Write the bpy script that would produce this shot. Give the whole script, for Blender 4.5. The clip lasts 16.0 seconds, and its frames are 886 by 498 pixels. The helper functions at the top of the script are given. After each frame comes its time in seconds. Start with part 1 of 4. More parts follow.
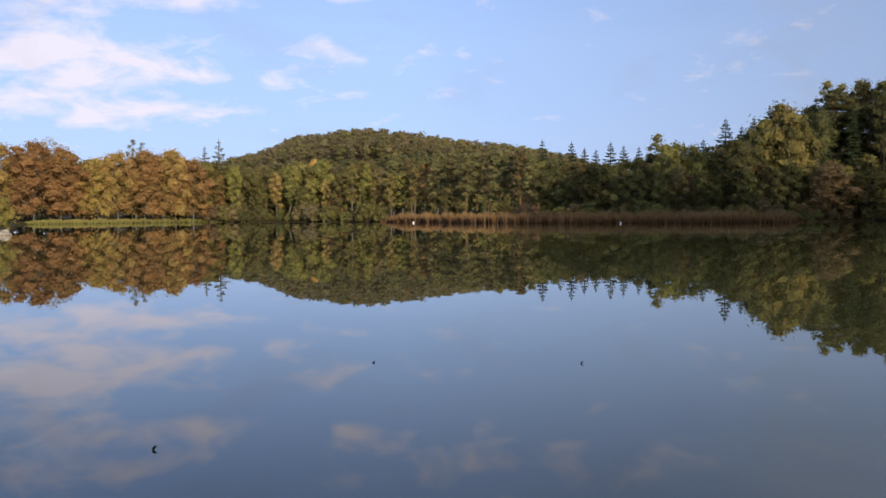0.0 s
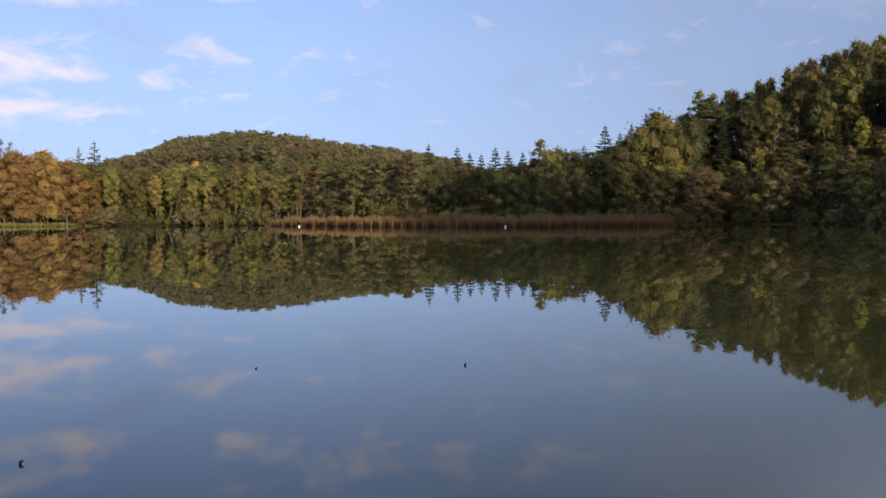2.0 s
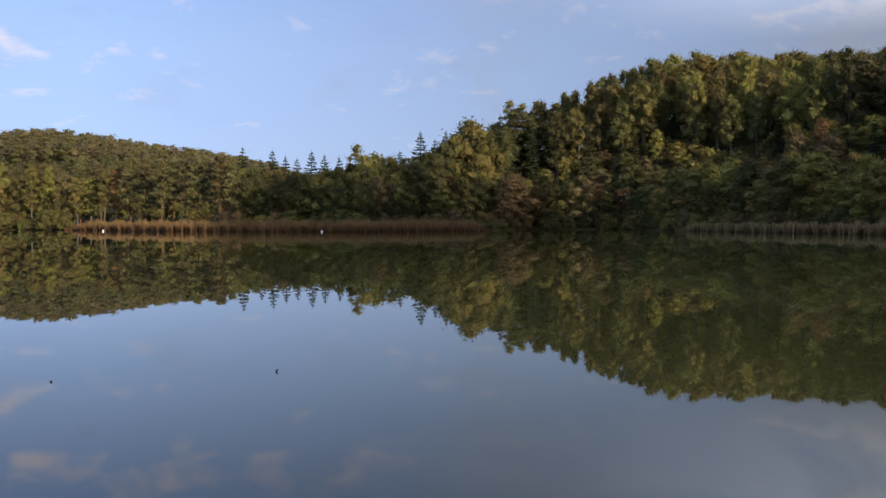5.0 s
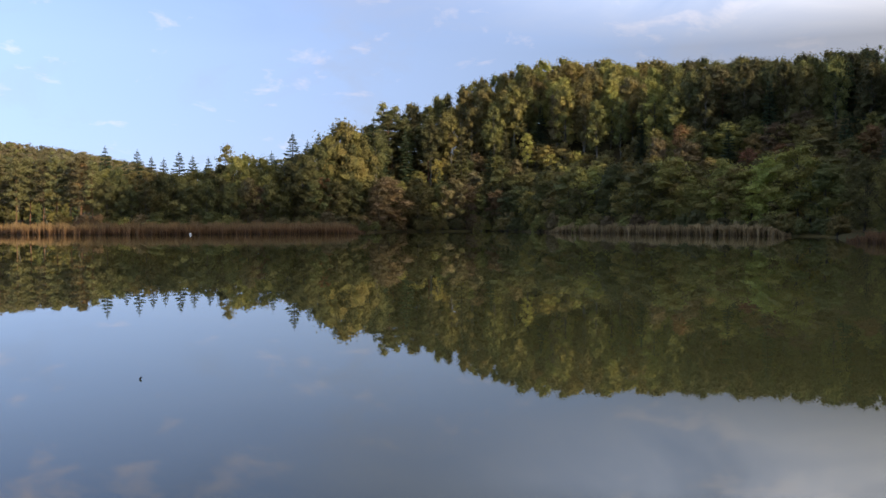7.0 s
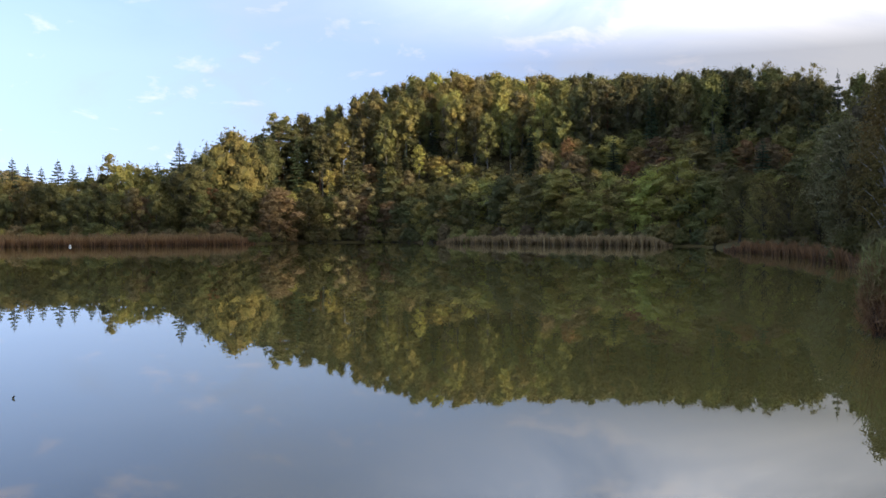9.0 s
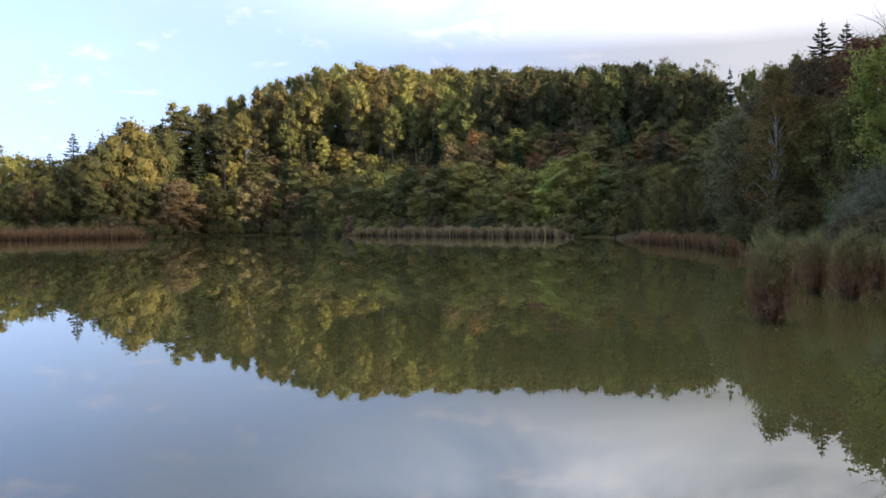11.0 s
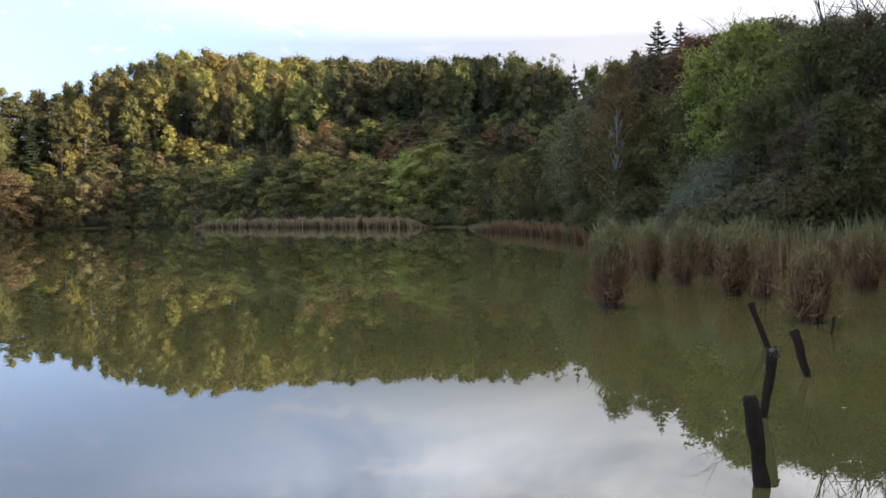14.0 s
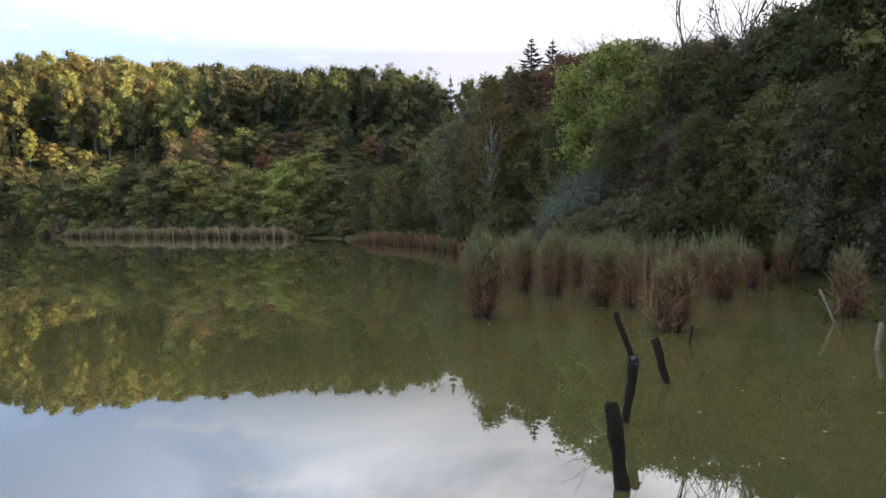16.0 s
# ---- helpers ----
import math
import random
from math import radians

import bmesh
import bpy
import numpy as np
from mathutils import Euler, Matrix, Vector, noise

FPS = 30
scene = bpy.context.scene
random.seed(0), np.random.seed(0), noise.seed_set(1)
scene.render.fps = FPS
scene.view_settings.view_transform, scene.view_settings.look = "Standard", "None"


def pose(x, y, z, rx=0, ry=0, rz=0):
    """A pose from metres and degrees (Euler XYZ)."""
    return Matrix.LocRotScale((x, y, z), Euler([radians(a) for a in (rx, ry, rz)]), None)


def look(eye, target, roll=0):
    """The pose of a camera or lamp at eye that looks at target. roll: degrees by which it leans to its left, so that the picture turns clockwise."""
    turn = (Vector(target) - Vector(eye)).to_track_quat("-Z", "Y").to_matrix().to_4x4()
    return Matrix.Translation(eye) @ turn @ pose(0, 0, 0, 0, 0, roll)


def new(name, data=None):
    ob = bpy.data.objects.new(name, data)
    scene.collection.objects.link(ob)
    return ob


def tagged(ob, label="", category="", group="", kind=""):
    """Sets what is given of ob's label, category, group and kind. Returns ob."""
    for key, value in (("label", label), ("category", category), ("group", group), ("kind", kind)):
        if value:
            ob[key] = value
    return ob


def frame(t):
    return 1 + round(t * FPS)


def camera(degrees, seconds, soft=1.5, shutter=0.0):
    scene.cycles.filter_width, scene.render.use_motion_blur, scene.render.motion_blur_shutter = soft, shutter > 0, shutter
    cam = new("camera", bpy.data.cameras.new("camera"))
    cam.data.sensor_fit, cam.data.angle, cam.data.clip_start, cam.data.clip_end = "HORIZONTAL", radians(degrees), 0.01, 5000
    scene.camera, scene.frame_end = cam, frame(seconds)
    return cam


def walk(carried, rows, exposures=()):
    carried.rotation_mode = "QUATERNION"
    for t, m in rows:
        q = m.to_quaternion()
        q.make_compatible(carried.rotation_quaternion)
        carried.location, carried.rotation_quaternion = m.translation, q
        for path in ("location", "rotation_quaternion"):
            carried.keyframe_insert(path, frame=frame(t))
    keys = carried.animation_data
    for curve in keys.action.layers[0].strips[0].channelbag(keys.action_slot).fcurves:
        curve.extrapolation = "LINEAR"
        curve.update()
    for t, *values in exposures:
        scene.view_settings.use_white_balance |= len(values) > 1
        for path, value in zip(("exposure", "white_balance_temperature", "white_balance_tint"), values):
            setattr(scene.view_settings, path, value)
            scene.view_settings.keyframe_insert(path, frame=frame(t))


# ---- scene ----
cam = camera(52.05, 16.0)
PATH = [
    (0.0, 0.00, -2.21, 0.35),
    (0.5, -1.45, -2.16, 0.28),
    (1.0, -3.20, -2.10, 0.39),
    (1.5, -5.04, -2.02, 0.61),
    (2.0, -7.13, -2.02, 0.32),
    (2.5, -9.19, -2.05, 0.20),
    (3.0, -11.19, -2.05, 0.08),
    (3.5, -13.22, -1.90, 0.05),
    (6.0, -22.48, -1.81, 0.06),
    (6.5, -24.61, -1.76, 0.03),
    (7.0, -26.58, -1.65, 0.23),
    (7.5, -28.83, -1.74, 0.24),
    (8.0, -30.56, -1.30, 0.24),
    (10.5, -37.58, -1.41, 0.54),
    (11.0, -39.28, -1.54, 0.60),
    (11.5, -41.03, -1.92, 0.60),
    (12.0, -42.64, -1.83, 0.49),
    (12.5, -44.04, -1.77, 0.62),
    (13.0, -45.22, -1.76, 0.96),
    (13.5, -46.95, -2.08, 1.18),
    (14.0, -48.49, -2.26, 1.00),
    (14.5, -50.30, -2.00, 0.85),
    (15.0, -52.27, -1.82, 0.65),
    (15.5, -54.38, -1.63, 0.62),
    (16.0, -56.24, -1.65, 0.53),
]
# the eye swings on a short arm about the standing point as the body turns
ARM, SIDE, EYE_Z = 0.33, 0.24, 2.0


def eye_at(yaw):
    a = radians(yaw)
    return (-math.sin(a) * ARM + math.cos(a) * SIDE, math.cos(a) * ARM + math.sin(a) * SIDE, EYE_Z)


walk(cam, [(t, pose(*eye_at(y), 90 + p, r, y)) for t, y, p, r in PATH],
     exposures=[(0, 0.12), (3.5, 0.05), (6, 0.2), (8, 0.72), (10.5, 1.02), (12, 1.32), (14, 1.4), (16, 1.48)])

# ---- world and sun ----
SUN_AZ, SUN_EL = 157.0, 13.0
world = bpy.data.worlds.new("sky")
scene.world = world
world.use_nodes = True
wn, wl = world.node_tree.nodes, world.node_tree.links
wn.clear()


def wmath(op, a, b=None, c=None, clamp=False):
    n = wn.new("ShaderNodeMath")
    n.operation, n.use_clamp = op, clamp
    for k, v in enumerate((a, b, c)):
        if v is None:
            continue
        if isinstance(v, (int, float)):
            n.inputs[k].default_value = v
        else:
            wl.new(v, n.inputs[k])
    return n.outputs[0]


coord = wn.new("ShaderNodeTexCoord").outputs["Generated"]
sep = wn.new("ShaderNodeSeparateXYZ")
wl.new(coord, sep.inputs[0])
sx, sy, sz = sep.outputs
az_deg = wmath("MULTIPLY", wmath("ARCTAN2", sx, sy), 57.2958)
el_deg = wmath("MULTIPLY", wmath("ARCSINE", sz), 57.2958)
# clouds lie on a high layer: project the direction on it
lift = wmath("ADD", wmath("MAXIMUM", sz, 0.0), 0.3)
comb = wn.new("ShaderNodeCombineXYZ")
wl.new(wmath("DIVIDE", sx, lift), comb.inputs[0])
wl.new(wmath("DIVIDE", sy, lift), comb.inputs[1])


def wnoise(scale, detail, rough, warp=0.0):
    n = wn.new("ShaderNodeTexNoise")
    n.inputs["Scale"].default_value, n.inputs["Detail"].default_value = scale, detail
    n.inputs["Roughness"].default_value, n.inputs["Distortion"].default_value = rough, warp
    wl.new(comb.outputs[0], n.inputs["Vector"])
    return n.outputs["Fac"]


puffs, veil = wnoise(7.5, 9, 0.6, 0.35), wnoise(2.0, 7, 0.6, 0.6)
# cloud banks: azimuth, elevation, half widths, weight
BANKS = [(-23, 9.0, 8.0, 2.2, 0.44), (-20, 6.1, 7.0, 1.0, 0.34), (-25, 11.6, 3.5, 0.8, 0.3), (-12, 8.3, 5.0, 0.45, 0.22), (-6.3, 9.5, 3.6, 0.9, 0.28),
         (-7.8, 10.8, 2.0, 0.6, 0.22), (-7, 7.3, 2.6, 0.5, 0.22), (3.5, 8.7, 2.6, 0.8, 0.16), (-0.1, 7.7, 1.6, 0.5, 0.14), (18, 8.2, 4.5, 1.2, 0.15), (5.9, 5.9, 2.4, 0.4, 0.14)]
BANKS += [(-21, 8.2, 7.0, 2.8, 0.2), (-17, 12.9, 4.5, 0.8, 0.5), (-6, 13.5, 1.6, 0.6, 0.42), (4, 15.2, 10.0, 1.6, 0.36), (43, 12.2, 5.0, 1.4, 0.2), (48, 15.5, 7.0, 2.0, 0.26), (62, 17, 9.0, 2.5, 0.26), (-22, 14.6, 8.0, 1.1, 0.46), (27, 10, 5, 0.8, 0.1)]
cover = 0.0
for a, e, wa, we, amount in BANKS:
    da = wmath("DIVIDE", wmath("SUBTRACT", az_deg, a), wa)
    de = wmath("DIVIDE", wmath("SUBTRACT", el_deg, e), we)
    g = wmath("EXPONENT", wmath("MULTIPLY", wmath("ADD", wmath("MULTIPLY", da, da), wmath("MULTIPLY", de, de)), -1.0))
    cover = wmath("MULTIPLY_ADD", g, amount * 1.3, cover)
# broken cloud fills the sky overhead
over = wmath("MULTIPLY", wmath("SUBTRACT", el_deg, 24.0), 0.04, clamp=True)
cover = wmath("MULTIPLY_ADD", over, 0.3, cover)
dens = wmath("MULTIPLY", wmath("SUBTRACT", wmath("ADD", wmath("MULTIPLY_ADD", puffs, 2.2, -0.6), cover), 0.74), 1.8, clamp=True)
# a thin bright veil thickens towards the sun's side
da = wmath("DIVIDE", wmath("SUBTRACT", az_deg, 78.0), 36.0)
sheet = wmath("EXPONENT", wmath("MULTIPLY", wmath("MULTIPLY", da, da), -1.0))
sheet = wmath("MULTIPLY", wmath("ADD", wmath("MULTIPLY", sheet, 1.25), wmath("MULTIPLY", wmath("SUBTRACT", veil, 0.55), 1.6)), 1.0, clamp=True)

sky = wn.new("ShaderNodeTexSky")
sky.sky_type, sky.sun_disc = "NISHITA", False
sky.sun_elevation, sky.sun_rotation = radians(SUN_EL), radians(SUN_AZ)
sky.air_density, sky.dust_density, sky.ozone_density = 1.0, 0.3, 3.0


def wmix(fac, a, b, mode="MIX"):
    n = wn.new("ShaderNodeMix")
    n.data_type, n.blend_type = "RGBA", mode
    for k, v in ((0, fac), (6, a), (7, b)):
        if isinstance(v, (int, float, tuple)):
            n.inputs[k].default_value = v
        else:
            wl.new(v, n.inputs[k])
    return n.outputs[2]


SKY_STRENGTH = 0.072
# the clear sky is deepest away from the veil
clear = wmath("MULTIPLY_ADD", az_deg, -0.017, 0.95, clamp=True)
blue = wmix(1.0, sky.outputs[0], wmix(clear, (1.2, 0.9, 1.1, 1), (2.02, 1.66, 2.12, 1)), "MULTIPLY")
blue = wmix(0.8, blue, wmix(clear, (3.1, 3.6, 4.8, 1), (6.1, 8.7, 13.9, 1)))
cloudy = wmix(dens, blue, wmix(clear, (5.2, 5.0, 5.5, 1), (11.4, 10.9, 12.8, 1)))
day = wn.new("ShaderNodeVectorMath")
day.operation = "DOT_PRODUCT"
wl.new(coord, day.inputs[0])
day.inputs[1].default_value = (math.sin(radians(SUN_AZ)) * math.cos(radians(SUN_EL)), math.cos(radians(SUN_AZ)) * math.cos(radians(SUN_EL)), math.sin(radians(SUN_EL)))
glow = wmath("POWER", wmath("MAXIMUM", day.outputs["Value"], 0.0), 14.0)
cloudy = wmix(wmath("MULTIPLY", sheet, 0.92), cloudy, (4.75, 4.75, 5.1, 1))
cloudy = wmix(1.0, cloudy, wmix(over, (1, 1, 1, 1), (0.86, 0.71, 0.54, 1)), "MULTIPLY")
# cloud thickens and brightens above the low sky
high = wmath("MULTIPLY", wmath("SUBTRACT", el_deg, 10.5), 0.18, clamp=True)
side = wmath("MULTIPLY", wmath("SUBTRACT", az_deg, 22.0), 0.032, clamp=True)
side = wmath("MULTIPLY", wmath("MULTIPLY", side, side), wmath("MULTIPLY_ADD", side, -2.0, 3.0))
fade = wmath("MULTIPLY", wmath("SUBTRACT", 26.0, el_deg), 0.16, clamp=True)
cloudy = wmix(1.0, cloudy, wmix(wmath("MULTIPLY", high, fade), (1, 1, 1, 1), wmix(side, (0.86, 0.9, 0.98, 1), (3.2, 3.15, 3.1, 1))), "MULTIPLY")
# streaks of thicker and thinner cloud in the veil
streak = wmath("MULTIPLY", wmath("MULTIPLY_ADD", veil, 2.2, -1.06), wmath("MULTIPLY", high, wmath("SUBTRACT", 1.0, clear)))
tone = wn.new("ShaderNodeVectorMath")
tone.operation = "SCALE"
wl.new(cloudy, tone.inputs[0])
wl.new(wmath("ADD", streak, 1.0), tone.inputs[3])
cloudy = tone.outputs[0]
cloudy = wmix(wmath("MULTIPLY", glow, 0.8), cloudy, (26.0, 22.0, 17.0, 1))
back = wn.new("ShaderNodeBackground")
back.inputs["Strength"].default_value = SKY_STRENGTH
wl.new(cloudy, back.inputs["Color"])
wout = wn.new("ShaderNodeOutputWorld")
wl.new(back.outputs[0], wout.inputs[0])

sun = new("sun", bpy.data.lights.new("sun", "SUN"))
sun.data.energy, sun.data.angle, sun.data.color = 4.4, radians(0.8), (1.0, 0.84, 0.60)
sa, se = radians(SUN_AZ), radians(SUN_EL)
SUN_FROM = Vector((math.sin(sa) * math.cos(se), math.cos(sa) * math.cos(se), math.sin(se)))
sun.matrix_world = look(SUN_FROM * 400, (0, 0, 0))


# ---- materials ----
class Mat:
    """A node material with a few short ways to wire it."""

    def __init__(self, name):
        self.mat = bpy.data.materials.new(name)
        self.mat.use_nodes = True
        self.nodes, self.links = self.mat.node_tree.nodes, self.mat.node_tree.links
        self.nodes.clear()
        self.out = self.nodes.new("ShaderNodeOutputMaterial")

    def node(self, kind, **inputs):
        n = self.nodes.new(kind)
        for k, v in inputs.items():
            k = k.replace("_", " ")
            if isinstance(v, bpy.types.NodeSocket):
                self.links.new(v, n.inputs[k])
            else:
                n.inputs[k].default_value = v
        return n

    def noise(self, scale, detail=4, rough=0.55, vector=None, stretch=None):
        if vector is None:
            vector = self.node("ShaderNodeTexCoord").outputs["Object"]
        if stretch:
            vector = self.node("ShaderNodeMapping", Vector=vector, Scale=stretch).outputs[0]
        return self.node("ShaderNodeTexNoise", Vector=vector, Scale=scale, Detail=detail, Roughness=rough).outputs["Fac"]

    def ramp(self, fac, stops):
        n = self.nodes.new("ShaderNodeValToRGB")
        self.links.new(fac, n.inputs[0])
        el = n.color_ramp.elements
        while len(el) < len(stops):
            el.new(0.5)
        for e, (p, c) in zip(el, stops):
            e.position, e.color = p, (*c, 1)
        return n.outputs[0]

    def mix(self, fac, a, b, mode="MIX"):
        n = self.nodes.new("ShaderNodeMix")
        n.data_type, n.blend_type = "RGBA", mode
        for k, v in ((0, fac), (6, a), (7, b)):
            if isinstance(v, bpy.types.NodeSocket):
                self.links.new(v, n.inputs[k])
            else:
                n.inputs[k].default_value = (*v, 1) if isinstance(v, tuple) and len(v) == 3 else v
        return n.outputs[2]

    def math(self, op, a, b):
        n = self.nodes.new("ShaderNodeMath")
        n.operation = op
        for k, v in enumerate((a, b)):
            if isinstance(v, bpy.types.NodeSocket):
                self.links.new(v, n.inputs[k])
            else:
                n.inputs[k].default_value = v
        return n.outputs[0]

    def done(self, shader):
        self.links.new(shader.outputs[0], self.out.inputs["Surface"])
        return self.mat


def leaf_mat(name, colour, shift=0.35, through_light=0.3, second=None):
    """Foliage: each leaf spray varies, each tree varies, some light shines through."""
    colour = (colour[0] * 2.25, colour[1] * 2.15, colour[2] * 2.15)
    m = Mat(name)
    island = m.node("ShaderNodeNewGeometry").outputs["Random Per Island"]
    whole = m.node("ShaderNodeObjectInfo").outputs["Random"]
    second = (second[0] * 2.25, second[1] * 2.15, second[2] * 2.15) if second else (colour[0] * 1.3, colour[1], colour[2] * 0.7)
    dark = tuple(c * 0.84 for c in colour)
    light = tuple(c * 1.12 for c in colour)
    patch = m.noise(0.22, 3, 0.6, m.node("ShaderNodeNewGeometry").outputs["Position"])
    base = m.ramp(island, [(0.0, dark), (0.5, colour), (1.0, light)])
    base = m.mix(m.ramp(patch, [(0.4, (0, 0, 0)), (0.68, (1, 1, 1))]), base, m.ramp(island, [(0, tuple(c * 0.84 for c in second)), (1, tuple(c * 1.12 for c in second))]))
    hsv = m.node("ShaderNodeHueSaturation", Color=base, Saturation=0.88)
    m.links.new(m.math("ADD", m.math("MULTIPLY", m.math("SUBTRACT", whole, 0.5), 0.05 * shift / 0.35), 0.5), hsv.inputs["Hue"])
    m.links.new(m.math("ADD", m.math("MULTIPLY", whole, shift), 1 - shift / 2), hsv.inputs["Value"])
    pos = m.node("ShaderNodeNewGeometry").outputs["Position"]
    # low parts of the bump noise are coloured darker, high parts lighter
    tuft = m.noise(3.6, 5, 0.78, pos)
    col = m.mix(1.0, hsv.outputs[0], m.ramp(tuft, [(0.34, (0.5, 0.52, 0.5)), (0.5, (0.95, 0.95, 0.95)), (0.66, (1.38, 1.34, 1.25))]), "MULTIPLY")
    bump = m.node("ShaderNodeBump", Height=tuft, Strength=1.0, Distance=0.65).outputs[0]
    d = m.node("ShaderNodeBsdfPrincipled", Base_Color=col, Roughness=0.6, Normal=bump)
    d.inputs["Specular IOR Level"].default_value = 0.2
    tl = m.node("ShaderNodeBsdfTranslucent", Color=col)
    mx = m.node("ShaderNodeMixShader", Fac=through_light)
    m.links.new(d.outputs[0], mx.inputs[1])
    m.links.new(tl.outputs[0], mx.inputs[2])
    return m.done(mx)


def bark_mat(name, dark, light, scale=6.0):
    m = Mat(name)
    n = m.noise(scale, 6, 0.65, stretch=(1, 1, 0.25))
    col = m.ramp(n, [(0.3, dark), (0.7, light)])
    col = m.mix(m.ramp(m.noise(0.8, 3), [(0.45, (0, 0, 0)), (0.7, (0.6, 0.6, 0.6))]), col, (0.06, 0.075, 0.03))
    b = m.node("ShaderNodeBump", Height=n, Strength=0.6, Distance=0.03)
    return m.done(m.node("ShaderNodeBsdfPrincipled", Base_Color=col, Roughness=0.9, Normal=b.outputs[0]))


def birch_mat():
    m = Mat("birch_bark")
    n = m.noise(3.0, 5, 0.7, stretch=(1, 1, 6))
    col = m.ramp(n, [(0.36, (0.05, 0.045, 0.04)), (0.46, (0.42, 0.40, 0.36)), (0.8, (0.62, 0.6, 0.55))])
    return m.done(m.node("ShaderNodeBsdfPrincipled", Base_Color=col, Roughness=0.75))


def water_mat():
    """Calm, murky green lake: a dielectric skin over a turbid body, with faint ripples."""
    m = Mat("lake_water")
    pos = m.node("ShaderNodeNewGeometry").outputs["Position"]
    murk = m.ramp(m.noise(0.05, 3, 0.5, pos), [(0.3, (0.104, 0.097, 0.03)), (0.7, (0.12, 0.11, 0.036))])
    x = m.node("ShaderNodeSeparateXYZ", Vector=pos).outputs[0]
    depth = m.math("ADD", m.math("DIVIDE", x, 30.0), m.math("MULTIPLY", m.noise(0.08, 3, 0.5, pos), 0.5))
    murk = m.mix(m.ramp(depth, [(0.08, (0, 0, 0)), (0.55, (1, 1, 1))]), (0.03, 0.036, 0.026), murk)
    fine = m.noise(2.2, 3, 0.5, pos, stretch=(1, 1, 1))
    wide = m.noise(0.35, 2, 0.5, pos)
    patch = m.ramp(m.noise(0.03, 2, 0.5, pos), [(0.45, (0.15, 0.15, 0.15)), (0.7, (1, 1, 1))])
    h = m.math("ADD", m.math("MULTIPLY", m.math("MULTIPLY", fine, patch), 0.00016), m.math("MULTIPLY", wide, 0.0013))
    b = m.node("ShaderNodeBump", Height=h, Strength=1.0, Distance=1.0)
    body = m.node("ShaderNodeBsdfDiffuse", Color=murk)
    skin = m.node("ShaderNodeBsdfGlossy", Color=(0.98, 0.99, 1.0, 1), Roughness=0.008, Normal=b.outputs[0])
    grazing = m.node("ShaderNodeFresnel", IOR=1.34, Normal=b.outputs[0]).outputs[0]
    mx = m.node("ShaderNodeMixShader", Fac=grazing)
    m.links.new(body.outputs[0], mx.inputs[1])
    m.links.new(skin.outputs[0], mx.inputs[2])
    return m.done(mx)


def ground_mat():
    m = Mat("wood_soil")
    pos = m.node("ShaderNodeNewGeometry").outputs["Position"]
    n1, n2 = m.noise(0.12, 5, 0.6, pos), m.noise(2.5, 5, 0.65, pos)
    col = m.ramp(n1, [(0.35, (0.045, 0.035, 0.02)), (0.55, (0.06, 0.06, 0.022)), (0.7, (0.09, 0.075, 0.03))])
    col = m.mix(m.ramp(n2, [(0.35, (0, 0, 0)), (0.7, (0.7, 0.7, 0.7))]), col, (0.10, 0.065, 0.03))
    b = m.node("ShaderNodeBump", Height=n2, Strength=0.8, Distance=0.15)
    return m.done(m.node("ShaderNodeBsdfPrincipled", Base_Color=col, Roughness=0.95, Specular_IOR_Level=0.08, Normal=b.outputs[0]))


def straw_mat(name, low, high, top, height, base_z=0.0, spread=0.5):
    """Reeds: dry stems, darkest at the foot, turning to the second and third colour up the stalk."""
    m = Mat(name)
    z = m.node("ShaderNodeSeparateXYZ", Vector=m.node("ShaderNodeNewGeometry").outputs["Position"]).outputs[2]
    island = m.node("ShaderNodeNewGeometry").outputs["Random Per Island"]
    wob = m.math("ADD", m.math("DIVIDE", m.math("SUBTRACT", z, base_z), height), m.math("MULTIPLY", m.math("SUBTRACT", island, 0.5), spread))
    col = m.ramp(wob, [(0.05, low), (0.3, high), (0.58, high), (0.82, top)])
    col = m.mix(1.0, col, m.ramp(island, [(0, (0.7, 0.7, 0.7)), (0.6, (1, 1, 1)), (1, (1.25, 1.22, 1.18))]), "MULTIPLY")
    d = m.node("ShaderNodeBsdfPrincipled", Base_Color=col, Roughness=0.7)
    tl = m.node("ShaderNodeBsdfTranslucent", Color=col)
    mx = m.node("ShaderNodeMixShader", Fac=0.25)
    m.links.new(d.outputs[0], mx.inputs[1])
    m.links.new(tl.outputs[0], mx.inputs[2])
    return m.done(mx)


def wet_wood_mat():
    m = Mat("wet_old_wood")
    n = m.noise(9, 6, 0.7, stretch=(1, 1, 0.15))
    n2 = m.noise(14, 4, 0.6)
    col = m.ramp(n, [(0.3, (0.007, 0.005, 0.003)), (0.7, (0.034, 0.021, 0.012))])
    col = m.mix(m.ramp(n2, [(0.58, (0, 0, 0)), (0.68, (0.8, 0.8, 0.8))]), col, (0.035, 0.038, 0.015))
    b = m.node("ShaderNodeBump", Height=n, Strength=0.9, Distance=0.012)
    return m.done(m.node("ShaderNodeBsdfPrincipled", Base_Color=col, Roughness=0.75, Specular_IOR_Level=0.12, Normal=b.outputs[0]))


def plain_mat(name, dark, light, scale, rough=0.8):
    m = Mat(name)
    n = m.noise(scale, 5, 0.6)
    b = m.node("ShaderNodeBump", Height=n, Strength=0.5, Distance=0.05)
    return m.done(m.node("ShaderNodeBsdfPrincipled", Base_Color=m.ramp(n, [(0.35, dark), (0.65, light)]), Roughness=rough, Normal=b.outputs[0]))


